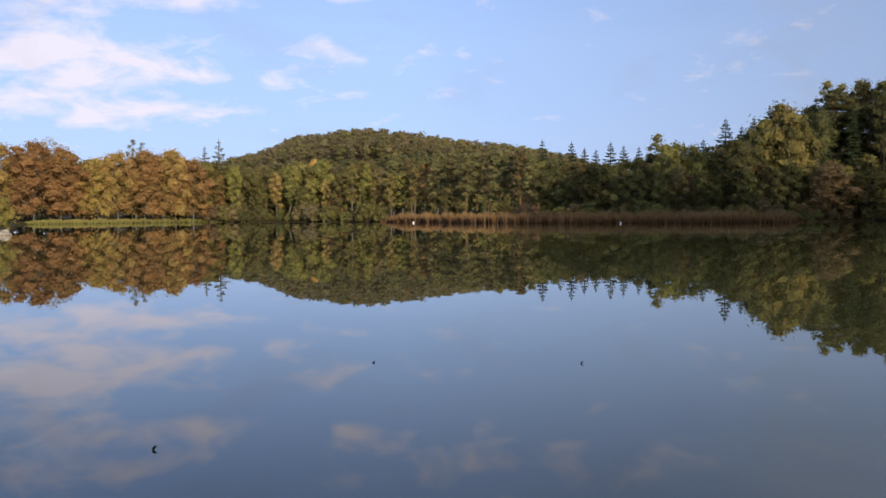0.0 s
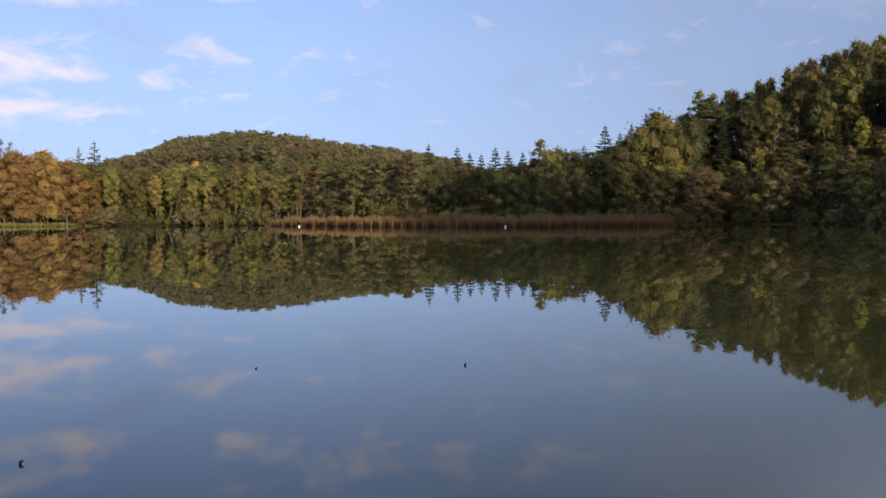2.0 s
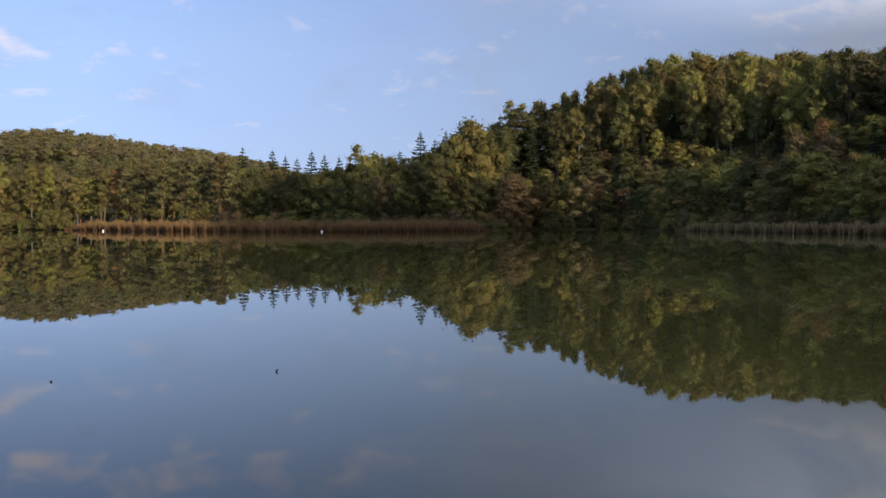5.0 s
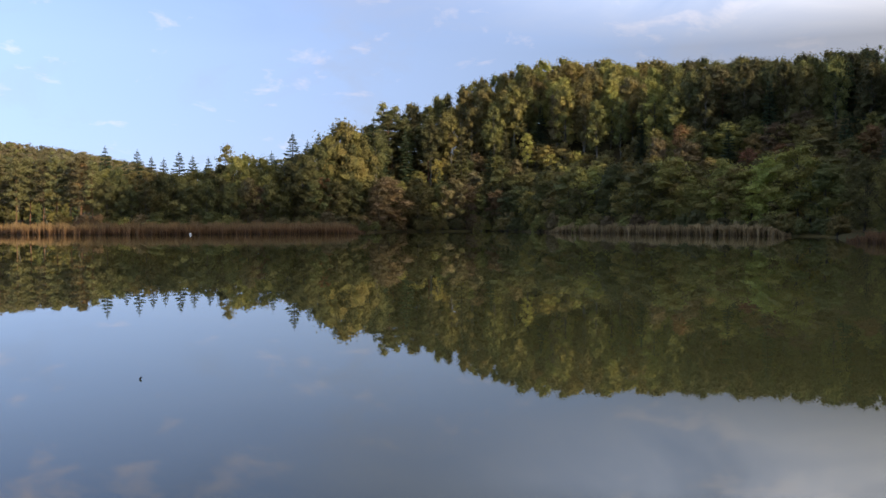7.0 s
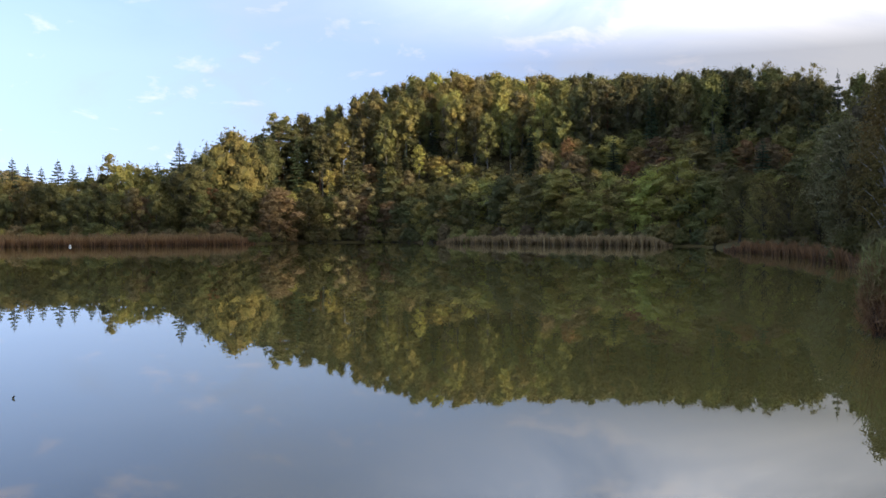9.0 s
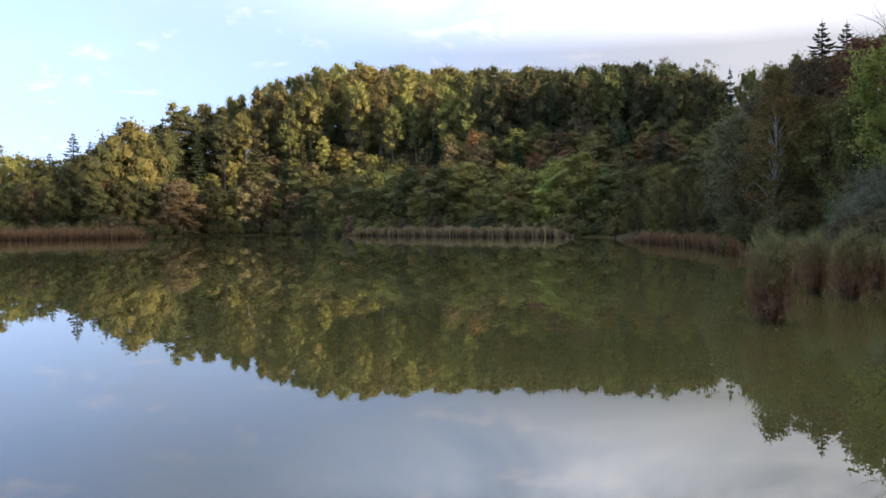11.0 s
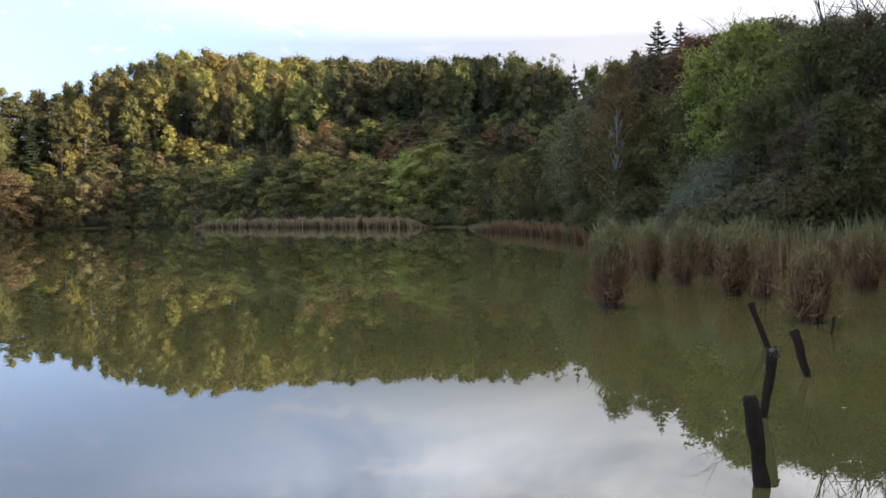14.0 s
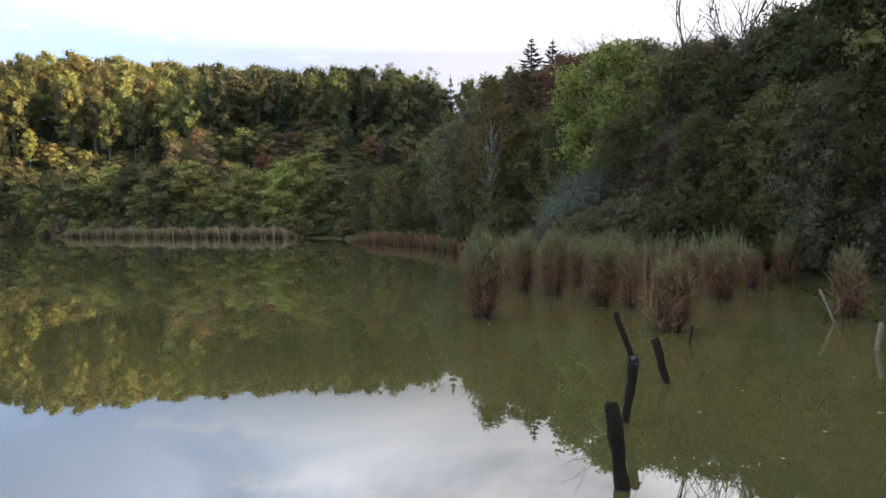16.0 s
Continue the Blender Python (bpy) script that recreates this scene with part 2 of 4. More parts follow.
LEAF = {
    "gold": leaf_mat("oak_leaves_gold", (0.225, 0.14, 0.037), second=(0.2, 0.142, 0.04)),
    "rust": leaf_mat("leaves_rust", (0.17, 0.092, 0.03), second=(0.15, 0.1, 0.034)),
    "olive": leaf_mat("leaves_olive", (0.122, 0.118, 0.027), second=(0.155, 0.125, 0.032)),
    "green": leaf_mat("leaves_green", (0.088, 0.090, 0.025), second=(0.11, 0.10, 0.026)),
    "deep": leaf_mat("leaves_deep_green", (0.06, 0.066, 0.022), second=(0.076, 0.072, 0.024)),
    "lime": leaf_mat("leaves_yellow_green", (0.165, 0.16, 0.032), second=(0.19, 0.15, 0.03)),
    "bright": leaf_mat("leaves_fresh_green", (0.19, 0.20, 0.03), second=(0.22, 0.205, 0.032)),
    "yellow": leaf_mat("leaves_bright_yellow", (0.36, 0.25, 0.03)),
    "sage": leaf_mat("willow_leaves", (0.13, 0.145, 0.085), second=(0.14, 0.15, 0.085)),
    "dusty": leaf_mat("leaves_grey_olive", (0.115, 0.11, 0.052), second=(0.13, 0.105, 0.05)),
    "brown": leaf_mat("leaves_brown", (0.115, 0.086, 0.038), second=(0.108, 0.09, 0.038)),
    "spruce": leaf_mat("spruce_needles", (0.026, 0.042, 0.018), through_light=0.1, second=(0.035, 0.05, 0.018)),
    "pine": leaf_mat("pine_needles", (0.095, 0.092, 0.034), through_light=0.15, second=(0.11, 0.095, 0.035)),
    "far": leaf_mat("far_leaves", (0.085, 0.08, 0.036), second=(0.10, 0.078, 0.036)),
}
BARK = bark_mat("grey_bark", (0.05, 0.042, 0.034), (0.16, 0.14, 0.115))
BARK_PALE = bark_mat("pale_bark", (0.09, 0.08, 0.065), (0.22, 0.2, 0.165))
BARK_RED = bark_mat("pine_bark", (0.09, 0.045, 0.025), (0.28, 0.14, 0.075))
BARK_DARK = bark_mat("dark_bark", (0.02, 0.017, 0.014), (0.07, 0.06, 0.05))
BARK_DEAD = bark_mat("dead_bark", (0.2, 0.17, 0.14), (0.42, 0.37, 0.31))
BIRCH = birch_mat()
WATER, SOIL, WOOD = water_mat(), ground_mat(), wet_wood_mat()

# ---- shape of the land: azimuth from the standing point in degrees, to the right of straight ahead ----
SHORE = [(-180, 2), (-130, 3), (-95, 20), (-70, 60), (-45, 85), (-28, 98), (-25.5, 108), (-24.9, 250), (-15, 275), (-10, 268), (-4, 243),
         (2, 197), (7.5, 180), (14.5, 175), (21, 184), (24, 212), (30, 215), (33, 186), (40, 154), (47, 133), (50, 128), (50.8, 97),
         (54, 82), (57, 61), (60.5, 45), (65, 36), (73, 31), (77, 32), (85, 27), (95, 18), (110, 8), (130, 3), (180, 2)]
# azimuth, foot and crest distance, crest height
SLOPE = [(-180, 20, 60, 6), (-90, 60, 120, 5), (-30, 300, 600, 3), (-14, 300, 600, 3), (6, 240, 400, 4), (14, 215, 300, 5), (20, 205, 275, 9),
         (23, 225, 272, 17), (27, 225, 275, 21), (30, 220, 280, 29)]
SLOPE += [(34.5, 205, 285, 33), (42, 175, 280, 28.5), (48, 160, 270, 26), (53, 150, 255, 23), (56, 140, 235, 16), (58, 80, 150, 11), (62, 62, 110, 9.5),
          (70, 45, 80, 8), (80, 38, 70, 8), (95, 30, 65, 8), (130, 20, 70, 7), (180, 20, 60, 6)]
FAR_HILL = [(-24, 4), (-18, 12), (-13.4, 26), (-11, 35), (-9.3, 44), (-6.5, 49), (-4.4, 50.5), (-1.5, 46.5), (0.6, 42), (3.4, 39), (5.9, 34), (9, 25), (14, 10), (20, 0)]

# azimuth, height and foot of the mostly hidden rise, added to cast shade
SHADE_RIDGE = [(56, 0, 110), (60, 7, 110), (66, 20, 110), (70, 23, 110), (75, 28, 110), (79, 32, 108), (84, 24, 100), (90, 10, 75), (100, 20, 52), (115, 36, 46), (130, 36, 46), (150, 12, 46), (170, 0, 46)]
# unseen high ground added to shade the hill: distance to the side, height
SHADE_SPUR = [(50, 0), (76, 10), (100, 26), (112, 41), (121, 56), (146, 58), (172, 51), (190, 54), (210, 55), (232, 55), (246, 61), (260, 78), (275, 88), (330, 90), (480, 40)]


def table(az, rows, k):
    return np.interp(az, [q[0] for q in rows], [q[k] for q in rows])


def smooth(u):
    u = np.clip(u, 0, 1)
    return u * u * (3 - 2 * u)


def ground_z(az, r):
    """Height of the land at azimuth az (degrees) and distance r (metres)."""
    s = r - table(az, SHORE, 1)
    z = np.where(s < 0, np.maximum(s * 0.25, -2.5), 0.32 * smooth(s / 2.5) + 0.012 * np.clip(s, 0, 60))
    z = z + table(az, SLOPE, 3) * smooth((r - table(az, SLOPE, 1)) / (table(az, SLOPE, 2) - table(az, SLOPE, 1)))
    z = z + table(az, FAR_HILL, 1) * smooth((r - 330) / 370) * (1 - smooth((r - 800) / 600))
    z = z + table(az, SHADE_RIDGE, 1) * smooth((r - table(az, SHADE_RIDGE, 2)) / 112)
    x, y = r * np.sin(np.radians(az)), r * np.cos(np.radians(az))
    shade_spur = np.interp(x, [q[0] for q in SHADE_SPUR], [q[1] for q in SHADE_SPUR]) * smooth((22 - y) / 34) * smooth((y + 190) / 110)
    return np.where(shade_spur > 0.5, np.maximum(z, shade_spur), z)


def spot(az, r, centre=(0.0, 0.0)):
    """The point of the land in that direction."""
    a = radians(az)
    x, y = centre[0] + r * math.sin(a), centre[1] + r * math.cos(a)
    return x, y, float(ground_z(math.degrees(math.atan2(x, y)), math.hypot(x, y)))


# ---- mesh making ----
class Geo:
    """Gathers quads and triangles; a face carries a material number."""

    def __init__(self):
        self.v, self.f, self.m, self.n = [], {3: [], 4: []}, {3: [], 4: []}, 0

    def add(self, v, f, m=0, sides=4):
        v, f = np.asarray(v, float).reshape(-1, 3), np.asarray(f, int).reshape(-1, sides)
        self.v.append(v)
        self.f[sides].append(f + self.n)
        self.m[sides].append(np.full(len(f), m))
        self.n += len(v)

    def faces(self, sides):
        if not self.f[sides]:
            return np.zeros((0, sides), int), np.zeros(0, int)
        return np.concatenate(self.f[sides]), np.concatenate(self.m[sides])

    def arrays(self):
        return np.concatenate(self.v), self.faces(4)[0], self.faces(3)[0]

    def add_arrays(self, v, quads, tris, m):
        at = self.n
        self.add(v, quads, m)
        if len(tris):
            self.f[3].append(tris + at)
            self.m[3].append(np.full(len(tris), m))

    def mesh(self, name, materials, smooth_faces=False):
        v = np.concatenate(self.v)
        (f4, m4), (f3, m3) = self.faces(4), self.faces(3)
        me = bpy.data.meshes.new(name)
        me.vertices.add(len(v))
        me.vertices.foreach_set("co", v.ravel())
        me.loops.add(f4.size + f3.size)
        me.loops.foreach_set("vertex_index", np.concatenate([f4.ravel(), f3.ravel()]).astype(np.int32))
        me.polygons.add(len(f4) + len(f3))
        me.polygons.foreach_set("loop_start", np.concatenate([np.arange(len(f4)) * 4, f4.size + np.arange(len(f3)) * 3]).astype(np.int32))
        for mat in materials:
            me.materials.append(mat)
        me.polygons.foreach_set("material_index", np.concatenate([m4, m3]).astype(np.int32))
        me.polygons.foreach_set("use_smooth", np.full(len(f4) + len(f3), smooth_faces))
        me.update(calc_edges=True)
        me.validate()
        return me


def tube(geo, pts, radii, sides=5, m=0, cap=False):
    """A tapered limb along pts."""
    pts = np.asarray(pts, float)
    k = len(pts)
    d = np.gradient(pts, axis=0)
    d /= np.linalg.norm(d, axis=1)[:, None] + 1e-9
    ref = np.where(np.abs(d[:, 2:3]) > 0.9, [[1.0, 0, 0]], [[0, 0, 1.0]])
    u = np.cross(d, ref)
    u /= np.linalg.norm(u, axis=1)[:, None] + 1e-9
    w = np.cross(d, u)
    a = np.arange(sides) * 2 * math.pi / sides
    ring = np.cos(a)[None, :, None] * u[:, None] + np.sin(a)[None, :, None] * w[:, None]
    v = (pts[:, None] + ring * np.asarray(radii, float)[:, None, None]).reshape(-1, 3)
    i, j = np.meshgrid(np.arange(k - 1), np.arange(sides), indexing="ij")
    jn = (j + 1) % sides
    f = np.stack([i * sides + j, i * sides + jn, (i + 1) * sides + jn, (i + 1) * sides + j], -1).reshape(-1, 4)
    if cap and sides == 8:
        b = (k - 1) * sides
        f = np.concatenate([f, [[b, b + 1, b + 2, b + 3], [b, b + 3, b + 4, b + 7], [b + 4, b + 5, b + 6, b + 7]]])
    geo.add(v, f, m)


def unit(v):
    return v / (np.linalg.norm(v, axis=-1, keepdims=True) + 1e-9)


def sprays(geo, rng, c, nrm, size, along=None, slim=0.42, m=0):
    """Leaf sprays: small pointed cards at c facing nrm."""
    n = len(c)
    nrm = unit(nrm)
    t = rng.normal(size=(n, 3)) if along is None else along + rng.normal(size=(n, 3)) * 0.25
    t = unit(t - nrm * np.sum(t * nrm, -1, keepdims=True))
    b = np.cross(nrm, t)
    s = (size * rng.uniform(0.6, 1.0, n) ** 2 * rng.choice([0.8, 1.1, 1.4], n))[:, None]
    skew = rng.uniform(-0.5, 0.5, (n, 1))
    v = np.stack([c - t * s * 0.55 - b * s * slim, c - t * s * (0.5 + 0.3 * skew) + b * s * slim * 1.1, c + t * s * 0.75 + b * s * slim * skew], 1).reshape(-1, 3)
    geo.add(v, np.arange(3 * n).reshape(-1, 3), m, 3)


def ball(rng, n):
    return unit(rng.normal(size=(n, 3)))


G = (1 + 5 ** 0.5) / 2
ICO_V = unit(np.array([(-1, G, 0), (1, G, 0), (-1, -G, 0), (1, -G, 0), (0, -1, G), (0, 1, G), (0, -1, -G), (0, 1, -G), (G, 0, -1), (G, 0, 1), (-G, 0, -1), (-G, 0, 1)]))
ICO_F = np.array([(0, 11, 5), (0, 5, 1), (0, 1, 7), (0, 7, 10), (0, 10, 11), (1, 5, 9), (5, 11, 4), (11, 10, 2), (10, 7, 6), (7, 1, 8),
                  (3, 9, 4), (3, 4, 2), (3, 2, 6), (3, 6, 8), (3, 8, 9), (4, 9, 5), (2, 4, 11), (6, 2, 10), (8, 6, 7), (9, 8, 1)])


def finer(v, f):
    """Split each triangle of a ball in four."""
    v, seen, out = [tuple(p) for p in v], {}, []

    def mid(i, j):
        key = (min(i, j), max(i, j))
        if key not in seen:
            seen[key] = len(v)
            v.append(tuple(unit(np.array(v[i]) + np.array(v[j]))))
        return seen[key]

    for a, b, c in f:
        ab, bc, ca = mid(a, b), mid(b, c), mid(c, a)
        out += [(a, ab, ca), (b, bc, ab), (c, ca, bc), (ab, bc, ca)]
    return np.array(v), np.array(out)


BALL_V, BALL_F = finer(ICO_V, ICO_F)


def clump(geo, rng, c, rad, n, size, squash=0.75, up=0.25, slim=0.42, m=0, heart=1.0):
    """A tuft of foliage: a lumpy dense heart in a ragged shell of leaf sprays."""
    c = np.asarray(c)
    if heart:
        bv, bf = (BALL_V, BALL_F) if (heart > 0.7 and n > 40) or n > 120 else (ICO_V, ICO_F)
        geo.add(c + bv * np.array([1, 1, squash]) * rad * heart * rng.uniform(0.35, 0.98, (len(bv), 1)) + rng.normal(size=bv.shape) * rad * 0.07, bf, m, 3)
    d = ball(rng, n)
    r = rad * rng.uniform(0.45, 1.12, n) ** 0.6 * (1 + 0.25 * np.sin(d[:, 0] * 6 + c[0] * 3) * np.cos(d[:, 1] * 5 + c[2] * 2) + 0.12 * np.sin(d[:, 2] * 11 + c[1] * 5))
    r *= np.where(rng.uniform(size=n) < 0.1, 1.2, 1.0)
    p = c + d * r[:, None] * np.array([1, 1, squash])
    sprays(geo, rng, p, d + rng.normal(size=(n, 3)) * 0.75 + np.array([0, 0, up]), size, slim=slim, m=m)


def broadleaf(rng, h, w, base, cards, size, clumps=16, fill=1.0, squash=0.8, stems=1, slim=0.42, limb_r=0.011, limbs=True, heart=1.0, reach=0.8):
    """A leafy tree: wiggly trunk, limbs that end in clumps of leaf sprays."""
    wood, crown = Geo(), Geo()
    wig = rng.normal(size=2) * 0.04 * h
    top = 0.86 * h
    lobe = rng.uniform(0, 6.28, 3)
    for k in range(stems):
        off = rng.normal(size=2) * (0.0 if stems == 1 else 0.05 * h)
        zs = np.linspace(0, top * (1 - 0.12 * k), 6)
        u = zs / top
        xs = off[0] * (0.2 + u) + wig[0] * np.sin(u * 2.6)
        ys = off[1] * (0.2 + u) + wig[1] * np.sin(u * 2.1)
        tube(wood, np.stack([xs, ys, zs], 1), limb_r * h * (1.15 - u * 0.95) / stems ** 0.4, 6)
    for k in range(clumps):
        u = (k + 0.5) / clumps
        z = base + (h * 0.97 - base) * u ** 0.9
        a = k * 2.39996 + rng.uniform(-0.4, 0.4)
        env = 0.5 * w * math.sqrt(max(0.05, 1 - ((u - 0.42) / 0.63) ** 2)) * (1 + 0.2 * math.sin(2 * a + lobe[0] + 5 * u) + 0.12 * math.sin(9 * u + lobe[1]))
        rad = env * rng.uniform(0.35, reach) * (1 if u < 0.93 else 0.6)
        c = np.array([math.cos(a) * rad + wig[0] * 0.8, math.sin(a) * rad + wig[1] * 0.8, z])
        cr = w * rng.uniform(0.14, 0.27) * fill * (0.82 if u > 0.86 else 1)
        zb = max(0.15 * h, z - rad * 0.9 - 0.04 * h)
        ub = min(zb / top, 1)
        b = np.array([wig[0] * math.sin(ub * 2.6), wig[1] * math.sin(ub * 2.1), zb])
        mid = b * 0.5 + c * 0.5 + np.array([0, 0, 0.02 * h])
        if limbs:
            tube(wood, [b, mid, c], [limb_r * 0.45 * h * (1.1 - u * 0.7), limb_r * 0.25 * h, limb_r * 0.08 * h], 3)
        clump(crown, rng, c, cr, cards // clumps, size, squash, slim=slim, heart=heart)
    return wood, crown


def bush(rng, h, w, cards, size, clumps=12, slim=0.42, heart=1.0, fill=1.0):
    """A shrub, leafy to the ground."""
    wood, crown = Geo(), Geo()
    for k in range(clumps):
        u = (k + 0.5) / clumps
        a, rad = k * 2.39996, 0.5 * w * math.sqrt(1 - 0.85 * u) * rng.uniform(0.3, 0.9)
        c = np.array([math.cos(a) * rad, math.sin(a) * rad, h * (0.14 + 0.72 * u) * rng.uniform(0.85, 1.08)])
        tube(wood, [[c[0] * 0.1, c[1] * 0.1, -0.1], c * 0.55, c], [0.012 * h, 0.008 * h, 0.003 * h], 4)
        clump(crown, rng, c, min(w, h) * rng.uniform(0.2, 0.32) * fill, cards // clumps, size, 0.8, slim=slim, heart=heart)
    return wood, crown


def spruce(rng, h, w, cards, size, base=0.06, thin=1.0):
    """A spruce: straight trunk, whorls of drooping boughs, each a folded ragged fan with hanging twigs."""
    wood, crown = Geo(), Geo()
    tube(wood, [[0, 0, 0], [0, 0, h * 0.5], [0, 0, h * 0.99]], [0.011 * h, 0.007 * h, 0.001 * h], 6)
    tiers = max(9, int(26 * min(1.0, cards / 1800)))
    per = 9 if cards > 900 else 7
    c, n, al, sz = [], [], [], []
    for i in range(tiers):
        u = (i + 0.3) / tiers
        z = h * (base + (0.97 - base) * u ** 0.93)
        le0 = 0.5 * w * ((1 - u) ** 0.82 * 0.97 + 0.035) * thin * rng.uniform(0.82, 1.1)
        droop = -0.5 + 0.75 * u
        for k in range(per):
            a = (k + rng.uniform(-0.35, 0.35) + 0.5 * (i % 2)) * 6.283 / per
            le = le0 * rng.uniform(0.62, 1.12)
            out, side = np.array([math.cos(a), math.sin(a), 0]), np.array([-math.sin(a), math.cos(a), 0])
            zz = z + rng.uniform(-0.3, 0.3) * h / tiers
            wd = le * rng.uniform(0.2, 0.32) + 0.05
            p0 = np.array([0, 0, zz])
            mid = out * le * 0.55 + np.array([0, 0, zz + le * 0.55 * droop])
            tip = out * le + np.array([0, 0, zz + le * (droop * 1.0 + 0.05)])
            sag = np.array([0, 0, -0.35 * wd - 0.12 * h / tiers])
            v = [p0, mid + side * wd + sag, mid, mid - side * wd + sag, tip]
            crown.add(v, [(0, 2, 1), (0, 3, 2), (1, 2, 4), (2, 3, 4)], 0, 3)
            m = max(1, int(cards / tiers / per * (0.4 + 1.1 * (1 - u)) * 0.8))
            t = np.sqrt(rng.uniform(0.1, 1, m))
            p = out * (t * le)[:, None] + side * (rng.uniform(-1, 1, m) * wd * (1.15 - t))[:, None]
            p[:, 2] += zz + t * le * droop - 0.25 * wd
            c.append(p)
            n.append(out * 0.8 + np.array([0, 0, 0.5]) + rng.normal(size=(m, 3)) * 0.4)
            al.append(np.repeat((out * 0.8 + np.array([0, 0, droop - 0.5]))[None], m, 0))
            sz.append(np.full(m, size * (0.5 + 0.55 * (1 - u) ** 0.6)))
    sprays(crown, rng, np.concatenate(c), np.concatenate(n), np.concatenate(sz), np.concatenate(al), 0.26)
    return wood, crown


def pine(rng, h, w, cards, size, clumps=15, base=0.42, limbs=True):
    """A tall pine: long bare trunk, flat tiers of needles above."""
    wood, crown = Geo(), Geo()
    wig = rng.normal(size=2) * 0.02 * h
    zs = np.linspace(0, h * 0.95, 6)
    tube(wood, np.stack([wig[0] * np.sin(zs / h * 3), wig[1] * np.sin(zs / h * 2.4), zs], 1), 0.0105 * h * (1.1 - zs / h), 6)
    for k in range(clumps):
        u = (k + 0.5) / clumps
        z = h * (base + (0.97 - base) * u + (rng.uniform(-0.03, 0.03) if u < 0.9 else 0))
        reach = 0.5 * w * (0.35 + 0.9 * math.sin(math.pi * min(1, 0.25 + u * 0.75))) * rng.uniform(0.5, 0.95) * (1 if u < 0.88 else 0.35)
        a = k * 2.39996 + rng.uniform(-0.4, 0.4)
        cc = np.array([math.cos(a) * reach * 0.7, math.sin(a) * reach * 0.7, z])
        if limbs:
            tube(wood, [[0, 0, z - 0.03 * h], cc * np.array([0.5, 0.5, 1]), cc], [0.004 * h, 0.003 * h, 0.001 * h], 4)
        clump(crown, rng, cc, w * rng.uniform(0.2, 0.3), cards // clumps, size, 0.42, 0.6, slim=0.3, heart=0.8)
    return wood, crown


def bare(rng, h, spread, depth=5):
    """A leafless tree of forking limbs."""
    wood, crown = Geo(), Geo()

    def grow(p, d, le, r, k):
        q1 = p + d * le * 0.5 + rng.normal(size=3) * le * 0.05
        q2 = p + d * le + rng.normal(size=3) * le * 0.07
        tube(wood, [p, q1, q2], [r, r * 0.82, r * 0.62], 4 if k else 6)
        if k < depth:
            for _ in range(3 if k < 4 else 2):
                nd = unit(d + rng.normal(size=3) * spread + np.array([0, 0, 0.12]))
                grow(q2 if rng.uniform() < 0.7 else q1, nd, le * rng.uniform(0.58, 0.82), r * 0.58, k + 1)

    grow(np.zeros(3), np.array([0.05, 0.02, 1.0]), h * 0.3, h * 0.0085, 0)
    return wood, crown


# ---- tree library: kinds, with their makers at a nominal height ----
KINDS = {
    "oak": ("oak_tree", lambda g, q: broadleaf(g, 18, 11.0, 2.4, int(4300 * q), 0.44 / q ** 0.4, 30 if q > 0.5 else 9, 0.95, 0.75, limb_r=0.008, limbs=q > 0.9, heart=0.78, reach=0.85), 18, BARK_PALE),
    "leafy": ("broadleaf_tree", lambda g, q: broadleaf(g, 16, 8.6, 1.4, int(1900 * q), 0.42 / q ** 0.4, 16 if q > 0.5 else 8 if q > 0.1 else 4, 1.2 if q > 0.1 else 2.0, limbs=q > 0.9, heart=0.78, reach=0.75), 16, BARK),
    "slender": ("slender_tree", lambda g, q: broadleaf(g, 17, 5.2, 5.0, int(1400 * q), 0.38 / q ** 0.4, 16 if q > 0.5 else 7, 1.2, limbs=q > 0.9, heart=0.76, reach=0.75), 17, BARK_PALE),
    "beech": ("beech_tree", lambda g, q: broadleaf(g, 20, 7.4, 5.5, int(1900 * q), 0.42 / q ** 0.4, 17 if q > 0.5 else 7, 1.2, 1.1, limbs=q > 0.9, heart=0.78, reach=0.75), 20, BARK_PALE),
    "sparse": ("sparse_tree", lambda g, q: broadleaf(g, 19, 6.6, 7.5, int(1500 * q), 0.3 / q ** 0.4, 24, 0.75, 0.7, heart=0.4, reach=1.1), 19, BARK_PALE),
    "spruce": ("spruce_tree", lambda g, q: spruce(g, 19, 7.6, int(1500 * q), 0.46 / q ** 0.4), 19, BARK_DARK),
    "larch": ("larch_tree", lambda g, q: spruce(g, 19, 6.4, int(900 * q), 0.36 / q ** 0.4, 0.2, 0.9), 19, BARK),
    "pine": ("pine_tree", lambda g, q: pine(g, 18, 6.6, int(1700 * q), 0.4 / q ** 0.4, 22 if q > 0.5 else 9, 0.36, limbs=q > 0.9), 18, BARK_RED),
    "shrub": ("shrub", lambda g, q: bush(g, 5, 6.0, int(900 * q), 0.33 / q ** 0.4, 14 if q > 0.5 else 6, heart=0.8, fill=1.2), 5, BARK),
}
CACHE = {}


def tree_mesh(kind, leaf, variant):
    key = (kind, leaf, variant)
    if key not in CACHE:
        name, maker, h, bark = KINDS[kind]
        wood, crown = maker(np.random.default_rng(sum(map(ord, kind)) * 7 + variant), 1.0)
        CACHE[key] = (wood.mesh(name + "_trunk", [bark], True), crown.mesh(name + "_crown", [LEAF[leaf]]))
    return CACHE[key]


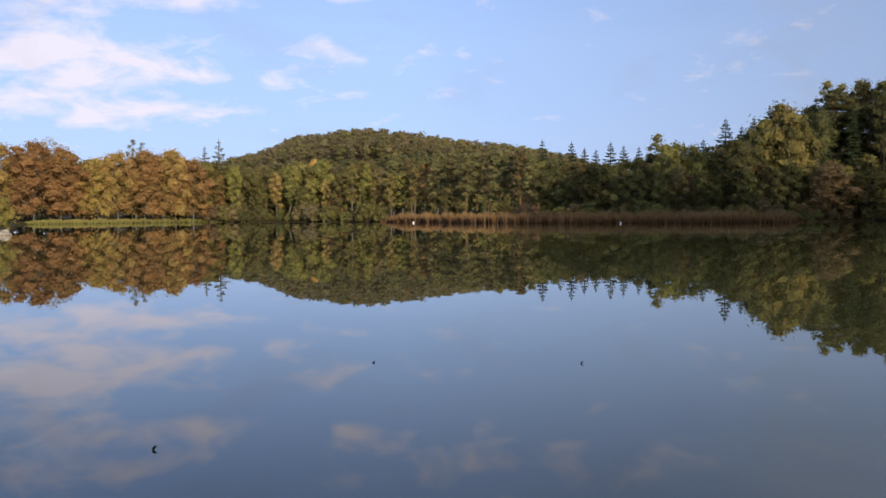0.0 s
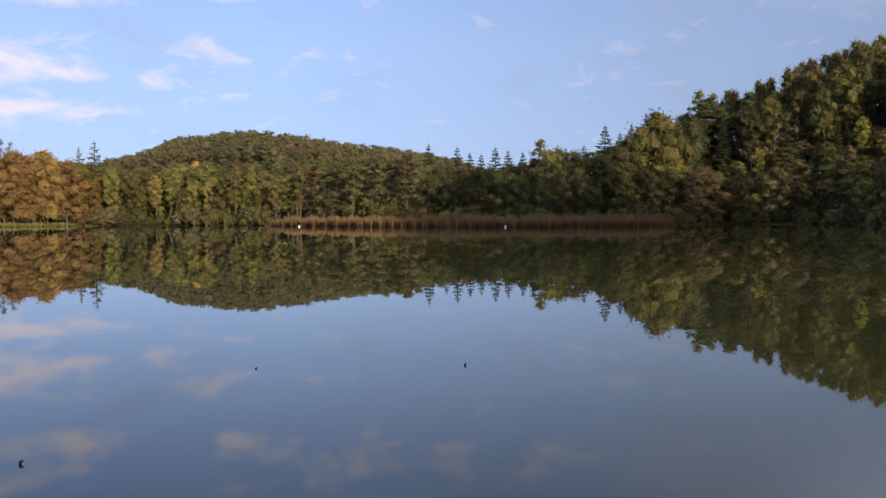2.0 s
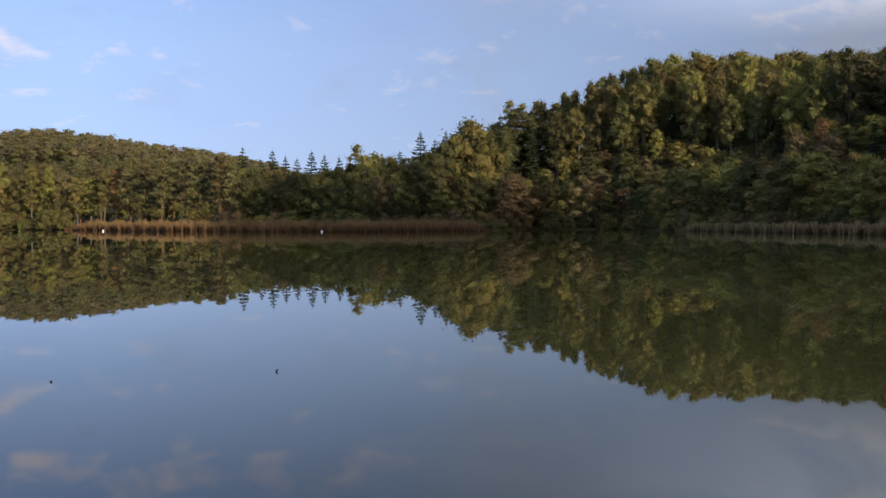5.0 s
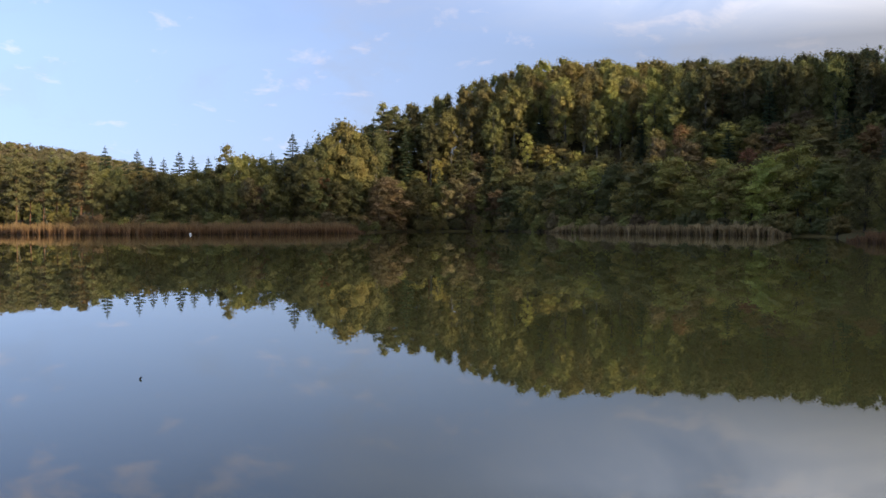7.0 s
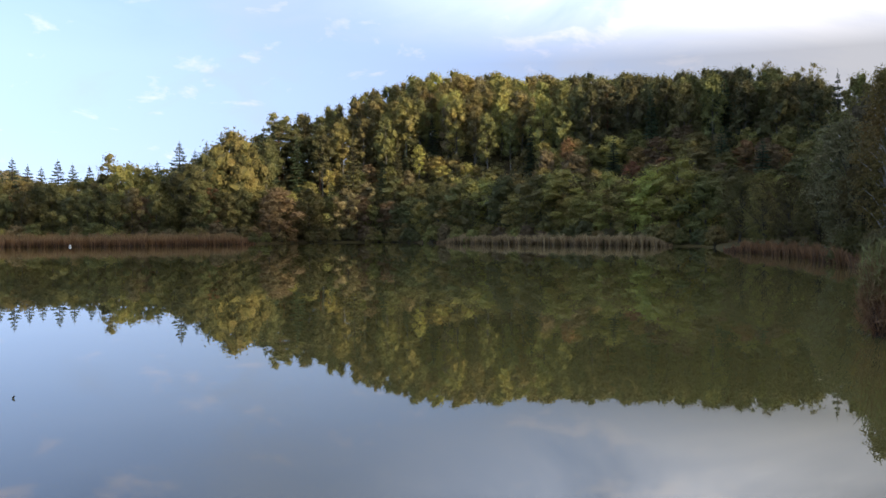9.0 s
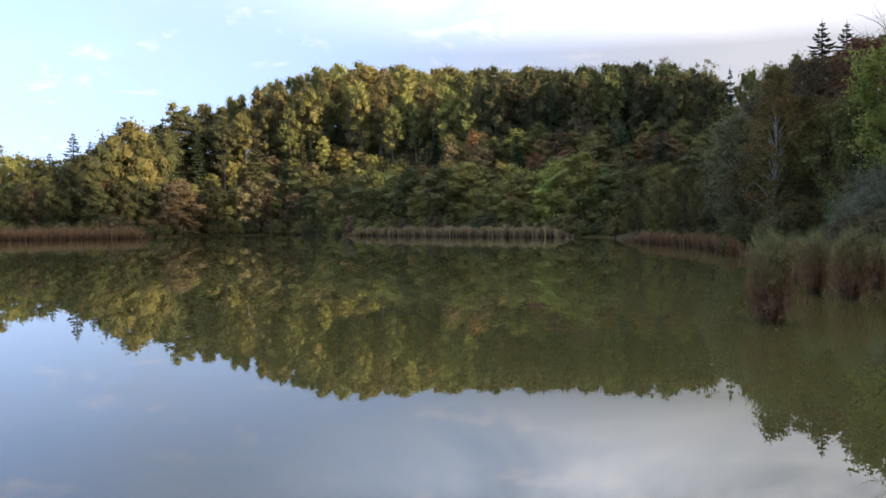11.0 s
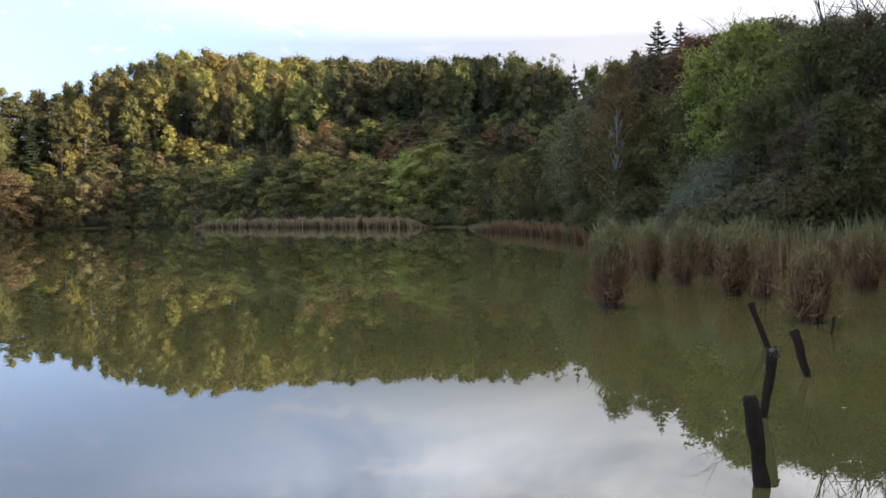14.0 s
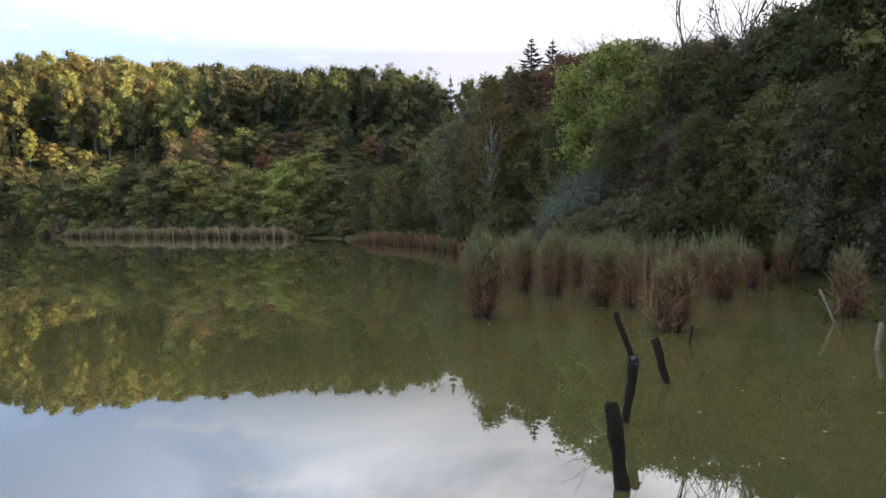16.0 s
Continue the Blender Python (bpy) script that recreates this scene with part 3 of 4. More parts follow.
LEAF_WORDS = {"gold": "golden-brown leaves", "rust": "rust-red leaves", "olive": "olive-ochre leaves", "green": "dull green leaves",
              "deep": "deep green leaves", "lime": "yellow-green leaves", "bright": "light green leaves", "yellow": "bright yellow leaves",
              "sage": "grey-green leaves", "dusty": "grey-olive leaves", "brown": "dry brown leaves", "spruce": "dark green needles", "pine": "olive-green needles"}
KIND_WORDS = {"oak": "spreading oak", "leafy": "leafy tree", "slender": "slender tree", "beech": "tall forest tree", "spruce": "pointed spruce",
              "larch": "thin feathery conifer", "sparse": "thinly leaved tall tree", "pine": "tall red-trunked pine with", "shrub": "rounded shrub"}
tree_rng = random.Random(11)


def tree(kind, leaf, az, r, top=None, h=None, wide=1.0, where="on the lake shore", group="trees on the shore"):
    """One tree. top: the elevation of its tip in degrees, seen from the eye; h: its height."""
    x, y, z = spot(az, r)
    if h is None:
        h = EYE_Z + r * math.tan(radians(top)) - z
    name, _, nominal, _ = KINDS[kind]
    trunk_me, crown_me = tree_mesh(kind, leaf, tree_rng.randrange(4))
    s = h / nominal
    root = new(name)
    root.matrix_basis = pose(x, y, z - 0.1, rz=tree_rng.uniform(0, 360)) @ Matrix.Diagonal((s * wide, s * wide, s, 1))
    new("trunk", trunk_me).parent = root
    new("crown", crown_me).parent = root
    joiner = " " if kind == "pine" else " with "
    tagged(root, f"{KIND_WORDS[kind]}{joiner}{LEAF_WORDS[leaf]} {where}", "bush" if kind == "shrub" else "tree", group)
    return root


def part(name, me, parent, label=""):
    ob = new(name, me)
    ob.parent = parent
    return tagged(ob, label)


PROTO = {}


def proto(kind, variant, q):
    key = (kind, variant, q)
    if key not in PROTO:
        wood, crown = KINDS[kind][1](np.random.default_rng(sum(map(ord, kind)) * 13 + variant), q)
        PROTO[key] = (wood.arrays(), crown.arrays())
    return PROTO[key]


def woodland(name, trees, q, label):
    """A wood too dense to count. trees: kind, leaf, x, y, z, height, width."""
    geo, rng = Geo(), np.random.default_rng(len(trees))
    leaves = sorted(LEAF)
    for kind, leaf, x, y, z, h, wide in trees:
        (wv, wf, wt), (cv, cf, ct) = proto(kind, int(rng.integers(4)), q)
        a, s = rng.uniform(0, 6.28), h / KINDS[kind][2]
        m = np.array([[math.cos(a) * s * wide, -math.sin(a) * s * wide, 0], [math.sin(a) * s * wide, math.cos(a) * s * wide, 0], [0, 0, s]])
        geo.add_arrays(wv @ m.T + (x, y, z), wf, wt, {"pine": 1, "beech": 2, "slender": 2}.get(kind, 0))
        geo.add_arrays(cv @ m.T + (x, y, z), cf, ct, 3 + leaves.index(leaf))
    return tagged(new(name, geo.mesh(name, [BARK, BARK_RED, BARK_PALE] + [LEAF[k] for k in leaves])), label, "woods", kind="stuff")


def scatter(rng, az0, az1, r0, r1, gap):
    """Loose places in a sector, about gap metres apart."""
    r = r0
    while r < r1:
        step = math.degrees(gap / r)
        a = az0 + rng.uniform(0, step)
        while a < az1:
            yield a + rng.uniform(-0.3, 0.3) * step, r + rng.uniform(-0.35, 0.35) * gap
            a += step
        r += gap * 0.87


def pick(rng, mix):
    """A weighted choice from (weight, kind, leaf)."""
    u = rng.uniform(0, sum(q[0] for q in mix))
    for wgt, kind, leaf in mix:
        u -= wgt
        if u <= 0:
            return kind, leaf
    return mix[-1][1:]


# ---- ground and water ----
geo = Geo()
azs = np.unique(np.concatenate([np.arange(-180, -30, 3.0), np.arange(-30, 95, 0.5), np.arange(95, 179, 3.0), [180.0]]))
inner = np.array([0.03, 0.2, 0.5, 0.8, 0.93])
outer = np.array([-1.0, -0.3, 0, 0.4, 1, 1.7, 2.5, 4, 6, 9, 13, 18, 24, 31, 39, 48, 58, 69, 81, 94, 108, 125, 145, 170, 200, 240, 290, 350, 420, 500,
                  600, 720, 860, 1000, 1200, 1500, 2000, 2800, 4000])
rows_v = []
for a in azs:
    d = float(table(a, SHORE, 1))
    rr = np.concatenate([inner * d, d + outer * (1 if d > 4 else 0.5) if d > 4 else d + np.maximum(outer, -0.4 + 0.1 * outer)])
    zz = ground_z(np.full_like(rr, a), rr)
    rows_v.append(np.stack([rr * math.sin(radians(a)), rr * math.cos(radians(a)), zz], 1))
rows_v = np.array(rows_v)
na, nr = rows_v.shape[:2]
i, j = np.meshgrid(np.arange(na - 1), np.arange(nr - 1), indexing="ij")
geo.add(rows_v.reshape(-1, 3), np.stack([i * nr + j, i * nr + j + 1, (i + 1) * nr + j + 1, (i + 1) * nr + j], -1).reshape(-1, 4))
tagged(new("ground", geo.mesh("ground", [SOIL], True)), "dark woodland soil and leaf litter rising from the lake", "ground", kind="structure")

geo = Geo()
geo.add([(-420, -420, 0), (420, -420, 0), (420, 420, 0), (-420, 420, 0)], [(0, 1, 2, 3)])
tagged(new("water", geo.mesh("water", [WATER])), "calm murky green lake water mirroring woods and sky", "lake", kind="structure")

# ---- woods ----
rng = np.random.default_rng(5)
# the far hill
MIX_FAR = [(5, "leafy", "far"), (1, "leafy", "dusty"), (1.2, "leafy", "green"), (0.8, "leafy", "brown"), (0.5, "spruce", "spruce")]
far = []
for a, r in scatter(rng, -16, 9, 535, 725, 7.6):
    k, leaf = pick(rng, MIX_FAR)
    x, y, z = spot(a, r)
    far.append((k, leaf, x, y, z, rng.uniform(6.5, 12), rng.uniform(1.1, 1.6)))
woodland("far_hill_wood", far, 0.07, "distant wooded hill in dull green and brown")

# woods behind the shore trees, low ground
MIX_BACK = [(2, "leafy", "green"), (2.4, "leafy", "deep"), (1.4, "pine", "pine"), (1.6, "spruce", "spruce"), (0.3, "leafy", "olive")]
BACK_TOP = [(-40, 3.3), (-26, 3.3), (-15, 3.2), (-13, 3.4), (-8, 3.45), (-4.7, 3.6), (-3, 4.0), (4, 3.9), (6.3, 3.4), (10, 3.3), (13, 3.6), (16, 3.9), (18, 4.5), (22, 5.2)]
mid = []
for a, r in scatter(rng, -32, 22, 288, 340, 9.0):
    k, leaf = pick(rng, MIX_BACK)
    x, y, z = spot(a, r)
    top = float(np.interp(a, [q[0] for q in BACK_TOP], [q[1] for q in BACK_TOP])) + rng.uniform(-0.55, 0.05)
    h = min(EYE_Z + r * math.tan(radians(top)) - z, 25)
    mid.append((k, leaf, x, y, z, h, 1.25))
woodland("shore_wood", mid, 0.16, "dense mixed wood behind the lake shore")

# the steep wooded hill: which trees grow where, by direction and by height on the slope
SKYLINE = [(20, 6.3), (21.6, 6.7), (22, 7.9), (26, 8.2), (29.3, 9.25), (31, 9.7), (34.5, 10.1), (38, 9.85), (42, 9.8), (46, 9.5), (48.5, 9.6), (52, 9.75), (54.2, 9.7), (55.5, 8.7), (58, 8.4)]


def hill_mix(a, u):
    """Weights of (kind, leaf, height range) at azimuth a and share u of the way up the slope."""
    # darker leaves left of 26 and right of 41.5 stand in for shade
    if a < 26:
        if u > 0.45:
            return [(2.4, "pine", "deep", 14, 19), (2.4, "spruce", "spruce", 13, 18), (1, "beech", "deep", 14, 18), (0.7, "beech", "green", 13, 17)]
        return [(2, "leafy", "green", 8, 12), (1.6, "leafy", "deep", 8, 12), (1.6, "spruce", "spruce", 9, 14), (0.7, "leafy", "olive", 8, 11), (0.4, "slender", "lime", 8, 12)]
    if u > 0.5 + 0.006 * abs(a - 36):
        if a < 30:
            return [(2, "beech", "olive", 15, 20), (2, "beech", "green", 15, 20), (1.4, "spruce", "spruce", 14, 18), (0.8, "beech", "deep", 14, 19)]
        if a < 41.5:
            return [(3, "beech", "olive", 15, 20), (1.7, "beech", "lime", 15, 20), (2, "beech", "green", 15, 20), (0.5, "spruce", "spruce", 13, 17), (0.4, "beech", "brown", 15, 19)]
        if a < 50:
            return [(2.2, "beech", "deep", 18, 23), (2.2, "spruce", "spruce", 18, 23), (1.6, "beech", "green", 18, 23), (0.6, "pine", "pine", 18, 22)]
        return [(3.2, "spruce", "spruce", 19, 25), (1.4, "beech", "deep", 19, 24), (1.0, "beech", "green", 18, 24)]
    if u > 0.34:
        if a < 32:
            return [(2, "spruce", "spruce", 9, 14), (1, "leafy", "olive", 7, 10), (1, "slender", "lime", 8, 12), (1, "leafy", "green", 7, 10), (0.6, "leafy", "brown", 6, 9)]
        if a < 38.5:
            return [(3, "shrub", "lime", 4, 6.5), (1.2, "leafy", "lime", 6, 8), (1, "shrub", "olive", 4, 6)]
        return [(1.6, "leafy", "brown", 8, 11), (2, "leafy", "olive", 8, 11), (1.6, "leafy", "green", 8, 11), (0.8, "leafy", "rust", 7, 9), (0.8, "spruce", "spruce", 10, 14)]
    if a < 32:
        return [(2.4, "leafy", "deep", 8, 12), (2, "leafy", "green", 8, 12), (1, "leafy", "dusty", 7, 10), (0.8, "leafy", "brown", 6, 9), (0.5, "spruce", "spruce", 9, 13)]
    if u > 0.2:
        return [(2, "leafy", "olive", 6, 9), (1, "leafy", "brown", 6, 9), (1.6, "leafy", "green", 7, 10), (0.7, "shrub", "lime", 5, 7)]
    return [(3, "leafy", "green", 8, 12), (1.4, "leafy", "deep", 8, 12), (1.2, "leafy", "lime", 7, 10)]


def hill_tree(a, r):
    foot, crest = float(table(a, SLOPE, 1)), float(table(a, SLOPE, 2))
    z = spot(a, r)[2]
    u = (r - foot) / (crest - foot)
    mix = hill_mix(a, u)
    k, leaf = pick(rng, [q[:3] for q in mix])
    lo, hi = next(q[3:] for q in mix if q[1] == k and q[2] == leaf)
    h = rng.uniform(lo, hi)
    sky_top = float(np.interp(a, [q[0] for q in SKYLINE], [q[1] for q in SKYLINE])) + rng.uniform(-0.3, 0.1)
    h = min(h, EYE_Z + r * math.tan(radians(sky_top)) - z)
    if h > 3:
        tree(k, leaf, a, r, h=h, wide=rng.uniform(0.9, 1.3) * (1.25 if k == "leafy" else 1), where="on the steep hillside", group="trees on the hill")


for a, r in scatter(rng, 21.5, 57.5, 150, 300, 7.4):
    d, foot, crest = float(table(a, SHORE, 1)), float(table(a, SLOPE, 1)), float(table(a, SLOPE, 2))
    if d + 16 < r < foot * 0.5 + crest * 0.5:
        hill_tree(a, r)
for a, r in scatter(rng, 21.5, 57.5, 190, 300, 5.9):
    foot, crest = float(table(a, SLOPE, 1)), float(table(a, SLOPE, 2))
    if foot * 0.5 + crest * 0.5 <= r < crest + 9:
        hill_tree(a, r)

# undergrowth between the hill's trees
hill = []
for a, r in scatter(rng, 22, 56, 150, 300, 6.5):
    if float(table(a, SLOPE, 1)) - 10 < r < float(table(a, SLOPE, 2)) + 4:
        x, y, z = spot(a, r)
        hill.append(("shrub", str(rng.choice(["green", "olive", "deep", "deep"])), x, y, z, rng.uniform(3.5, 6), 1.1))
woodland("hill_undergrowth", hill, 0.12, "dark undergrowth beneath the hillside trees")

# unseen trees on higher ground towards the sun, added to cast shade
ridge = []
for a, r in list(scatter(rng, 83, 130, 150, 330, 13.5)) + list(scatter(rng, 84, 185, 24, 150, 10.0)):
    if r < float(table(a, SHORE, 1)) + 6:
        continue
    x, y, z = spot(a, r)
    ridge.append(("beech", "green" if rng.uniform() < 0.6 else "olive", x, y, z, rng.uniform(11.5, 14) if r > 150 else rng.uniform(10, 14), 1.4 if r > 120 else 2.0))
woodland("ridge_wood", ridge, 0.08, "unseen dense wood added towards the sun to cast shade")

# ---- shore trees, one by one ----
R = random.Random(3)
OAKS = [(-29, 3.9), (-27.6, 4.1), (-25.9, 4.1), (-24.2, 4.3), (-22.8, 4.0), (-21.6, 3.1), (-20.7, 3.4), (-19.6, 3.8), (-18.1, 3.9), (-17.1, 3.6), (-16.3, 3.95), (-15.3, 3.45)]
for a, top in OAKS:
    tree("oak", "gold", a, R.uniform(268, 276), top, wide=R.uniform(0.9, 1.1), where="on the meadow bank", group="oaks on the meadow bank")
for a in (-28.3, -26.7, -25.0, -23.5, -22.1, -20.2, -18.8, -17.6, -15.9, -14.8):
    tree("oak", R.choice(["gold", "gold", "olive"]), a, R.uniform(280, 288), R.uniform(3.1, 3.7), where="on the meadow bank", group="oaks on the meadow bank")
tree("sparse", "dusty", -18.6, 283, 4.65, wide=0.9)
tree("sparse", "gold", -23.4, 279, 4.6, wide=1.1)
tree("larch", "dusty", -13.75, 292, 4.75, wide=1.9)
tree("larch", "dusty", -14.6, 294, 4.3, wide=1.8)
tree("spruce", "spruce", -16.4, 292, 4.0)
# mixed green shore
for k in range(15):
    a = -14.3 + k * 0.78 + R.uniform(-0.2, 0.2)
    kind, leaf = R.choice([("leafy", "green"), ("leafy", "olive"), ("slender", "lime"), ("leafy", "green"), ("slender", "olive"), ("beech", "olive"), ("slender", "gold")])
    tree(kind, leaf, a, float(table(a, SHORE, 1)) + R.uniform(5, 9), R.uniform(1.7, 3.3), wide=R.uniform(0.75, 1.15))
for k in range(16):
    a = -14.2 + k * 0.75 + R.uniform(-0.2, 0.2)
    kind, leaf = R.choice([("leafy", "green"), ("leafy", "olive"), ("pine", "pine"), ("spruce", "spruce"), ("leafy", "brown")])
    tree(kind, leaf, a, float(table(a, SHORE, 1)) + R.uniform(14, 22), R.uniform(2.9, 3.5))
tree("leafy", "yellow", -8.0, 290, 3.45, wide=0.55)
tree("slender", "lime", -4.9, 255, 3.3, wide=0.9)
tree("shrub", "gold", -6.6, 263, 1.5, wide=0.8)
tree("shrub", "olive", -7.9, 270, 0.9)
for k in range(20):
    a = -14.0 + k * 0.53 + R.uniform(-0.15, 0.15)
    tree("shrub", R.choice(["green", "deep", "dusty", "green", "brown", "deep"]), a, float(table(a, SHORE, 1)) + R.uniform(0.8, 3.5), h=R.uniform(2.2, 5.5), where="at the water's edge", group="shrubs at the water's edge")
# pines behind the reeds
for a, top in ((-3.0, 3.9), (-2.1, 3.6), (-0.4, 3.9), (0.6, 4.1), (1.5, 3.9), (2.2, 4.0), (2.9, 3.9), (3.6, 4.05), (4.4, 3.9), (5.0, 4.1), (5.6, 3.8)):
    tree("pine", "pine", a, float(table(a, SHORE, 1)) + R.uniform(19, 27), top, wide=R.uniform(0.75, 0.95), where="behind the reeds", group="pines behind the reeds")
for a, leaf, top in ((-1.2, "rust", 3.3), (-1.8, "olive", 3.0), (5.3, "gold", 3.7), (-2.5, "lime", 2.7), (2.6, "green", 1.3), (0.2, "green", 1.6), (4.1, "olive", 1.3), (1.1, "green", 1.1)):
    tree("slender", leaf, a, float(table(a, SHORE, 1)) + R.uniform(14, 22), top, where="behind the reeds")
# the shaded wood beyond the wide reed bed; dark leaves deepen its shade
for a, top in ((6.3, 4.85), (7.4, 4.1), (8.1, 4.7), (8.9, 4.3), (9.6, 4.2), (10.5, 4.65), (11.3, 4.4), (12.2, 4.3), (16.0, 4.7), (17.3, 5.9), (18.2, 5.4), (18.9, 5.9), (19.8, 6.5), (20.5, 5.9), (21.0, 6.4), (21.6, 6.3), (22.3, 6.9)):
    tree("spruce", "spruce", a, float(table(a, SHORE, 1)) + R.uniform(38, 50), top - 0.12, wide=1.5, where="in the shaded wood", group="spruces in the shaded wood")
for a, leaf, top in ((6.3, "green", 3.3), (7.0, "deep", 3.4), (7.8, "green", 3.2), (8.7, "olive", 3.2), (9.7, "deep", 3.2), (10.4, "deep", 3.1), (11.2, "green", 3.2), (12.1, "deep", 3.4),
                     (12.9, "deep", 3.7), (13.9, "olive", 4.2), (14.6, "olive", 4.3), (15.4, "green", 4.1), (16.9, "green", 3.9), (18.0, "deep", 4.4)):
    tree("leafy", leaf, a, float(table(a, SHORE, 1)) + R.uniform(26, 36), top, where="beside the shaded wood")
for a, leaf, top in ((18.8, "deep", 4.9), (19.4, "deep", 4.7), (20.1, "olive", 5.6), (20.9, "deep", 5.0), (21.7, "green", 5.4), (22.4, "deep", 5.6)):
    tree("beech", leaf, a, float(table(a, SHORE, 1)) + R.uniform(30, 40), top, where="beside the shaded wood")
tree("pine", "pine", 13.3, 220, 4.9, wide=0.7, where="in the shaded wood")
for k in range(20):
    a = 6.2 + k * 0.82 + R.uniform(-0.2, 0.2)
    tree("leafy", R.choice(["deep", "deep", "brown", "deep"]), a, float(table(a, SHORE, 1)) + R.uniform(20, 26), R.uniform(2.0, 3.0), where="in the shaded wood")
# thin trees along the crest, with sky between them
for a, top in ((48.6, 9.8), (52.1, 10.0), (53.2, 10.1), (55.4, 9.9)):
    tree("sparse", R.choice(["olive", "green", "dusty"]), a, float(table(a, SLOPE, 2)) + R.uniform(0, 6), top, wide=R.uniform(0.6, 0.8), where="on the hill's crest", group="trees on the crest")
# trees that stand out on the lower slopes
tree("spruce", "deep", 27.8, 232, 6.35, wide=0.8, where="below the tall beeches", group="trees on the hill")
tree("spruce", "deep", 30.6, 238, 6.0, wide=0.8, where="below the tall beeches", group="trees on the hill")
tree("leafy", "olive", 20.7, 218, 6.4, wide=0.95, where="on the hill's shoulder", group="trees on the hill")
tree("slender", "rust", 19.3, 205, 3.0, wide=1.2, where="beside the shaded wood")
tree("leafy", "rust", 41.2, 225, 5.9, wide=0.9, where="on the lower slope", group="trees on the hill")
tree("leafy", "brown", 40.0, 218, 5.2, wide=0.9, where="on the lower slope", group="trees on the hill")
tree("leafy", "lime", 48.9, 172, 3.6, wide=1.1, where="at the foot of the hill", group="trees at the foot of the hill")
# shoulder of the hill
for a, kind, leaf, top in ((22.9, "pine", "pine", 7.6), (23.7, "pine", "pine", 7.4), (24.6, "pine", "pine", 7.55), (25.1, "beech", "deep", 7.3), (26.2, "beech", "green", 7.9), (26.9, "beech", "deep", 8.0),
                           (28.0, "beech", "deep", 8.5), (29.3, "beech", "green", 9.0), (30.4, "beech", "olive", 9.3), (31.8, "beech", "olive", 9.4)):
    tree(kind, leaf, a, float(table(a, SLOPE, 2)) - R.uniform(0, 6), top, wide=0.8, where="on the hill's shoulder", group="trees on the hill")
# foot of the hill
for k in range(34):
    a = 22.5 + k * 0.82 + R.uniform(-0.2, 0.2)
    d = float(table(a, SHORE, 1))
    # leaves are picked darker at the left, in place of shade
    tree("leafy", R.choice(["lime", "green", "lime", "bright", "green", "olive"] if a > 38 else ["green", "green", "deep", "lime"] if a > 32 else ["deep", "green", "deep", "brown"]), a, d + R.uniform(7, 12), h=R.uniform(8, 13), wide=R.uniform(1.1, 1.6), where="at the foot of the hill", group="trees at the foot of the hill")
for k in range(34):
    a = 21.6 + k * 0.86 + R.uniform(-0.2, 0.2)
    d = float(table(a, SHORE, 1))
    tree("shrub", R.choice(["deep", "green", "olive", "brown"]), a, d + R.uniform(0.6, 2.6), h=R.uniform(2.2, 4.0), where="at the water's edge", group="shrubs at the water's edge")
tree("shrub", "gold", 43.4, 190, h=7.5, wide=0.8, where="on the lower slope", group="trees on the hill")
tree("shrub", "lime", 42.8, 178, h=6.5, wide=0.8, where="on the lower slope", group="trees on the hill")
# low willows behind the reed beds
for k in range(22):
    a = 4.0 + k * 0.85 + R.uniform(-0.25, 0.25)
    d = float(table(a, SHORE, 1))
    tree("shrub", R.choice(["olive", "green", "brown", "olive"]), a, d + R.uniform(13, 18), h=R.uniform(2.6, 4.6), where="behind the reeds", group="shrubs behind the reeds")

# ---- bank close by: trees and thickets with finer leaves ----
NEAR = {
    "birch": ("birch_tree", lambda g: broadleaf(g, 13, 4.8, 2.0, 13000, 0.17, 70, 0.7, 1.0, 1, 0.36, 0.008, heart=0.35), 13, BIRCH),
    "ash": ("ash_tree", lambda g: broadleaf(g, 11, 7.6, 1.6, 17000, 0.19, 72, 0.55, 0.65, 2, 0.36, heart=0.55), 11, BARK_DARK),
    "thicket": ("thicket_tree", lambda g: broadleaf(g, 9, 6.2, 0.7, 12500, 0.13, 64, 0.62, 0.75, 3, 0.38, heart=0.55), 9, BARK_DARK),
    "willow": ("willow_bush", lambda g: bush(g, 4, 5.0, 9000, 0.26, 34, 0.1, heart=0.6), 4, BARK),
    "bramble": ("bramble_bush", lambda g: bush(g, 3, 4.0, 4500, 0.14, 26, heart=0.6), 3, BARK),
}


def near_tree(kind, leaf, az, r, top=None, h=None, wide=1.0, variant=0, words=""):
    key = (kind, leaf, variant)
    name, maker, nominal, bark = NEAR[kind]
    if key not in CACHE:
        wood, crown = maker(np.random.default_rng(len(kind) * 31 + variant))
        CACHE[key] = (wood.mesh(name + "_trunk", [bark], True), crown.mesh(name + "_crown", [LEAF[leaf]]))
    x, y, z = spot(az, r)
    if h is None:
        h = EYE_Z + r * math.tan(radians(top)) - z
    s = h / nominal
    root = new(name)
    root.matrix_basis = pose(x, y, z - 0.1, rz=R.uniform(0, 360)) @ Matrix.Diagonal((s * wide, s * wide, s, 1))
    part("trunk", CACHE[key][0], root)
    part("crown", CACHE[key][1], root)
    tagged(root, f"{words or name.replace('_', ' ')} with {LEAF_WORDS[leaf]} on the shaded bank", "tree" if "tree" in name else "bush", "plants on the near bank")


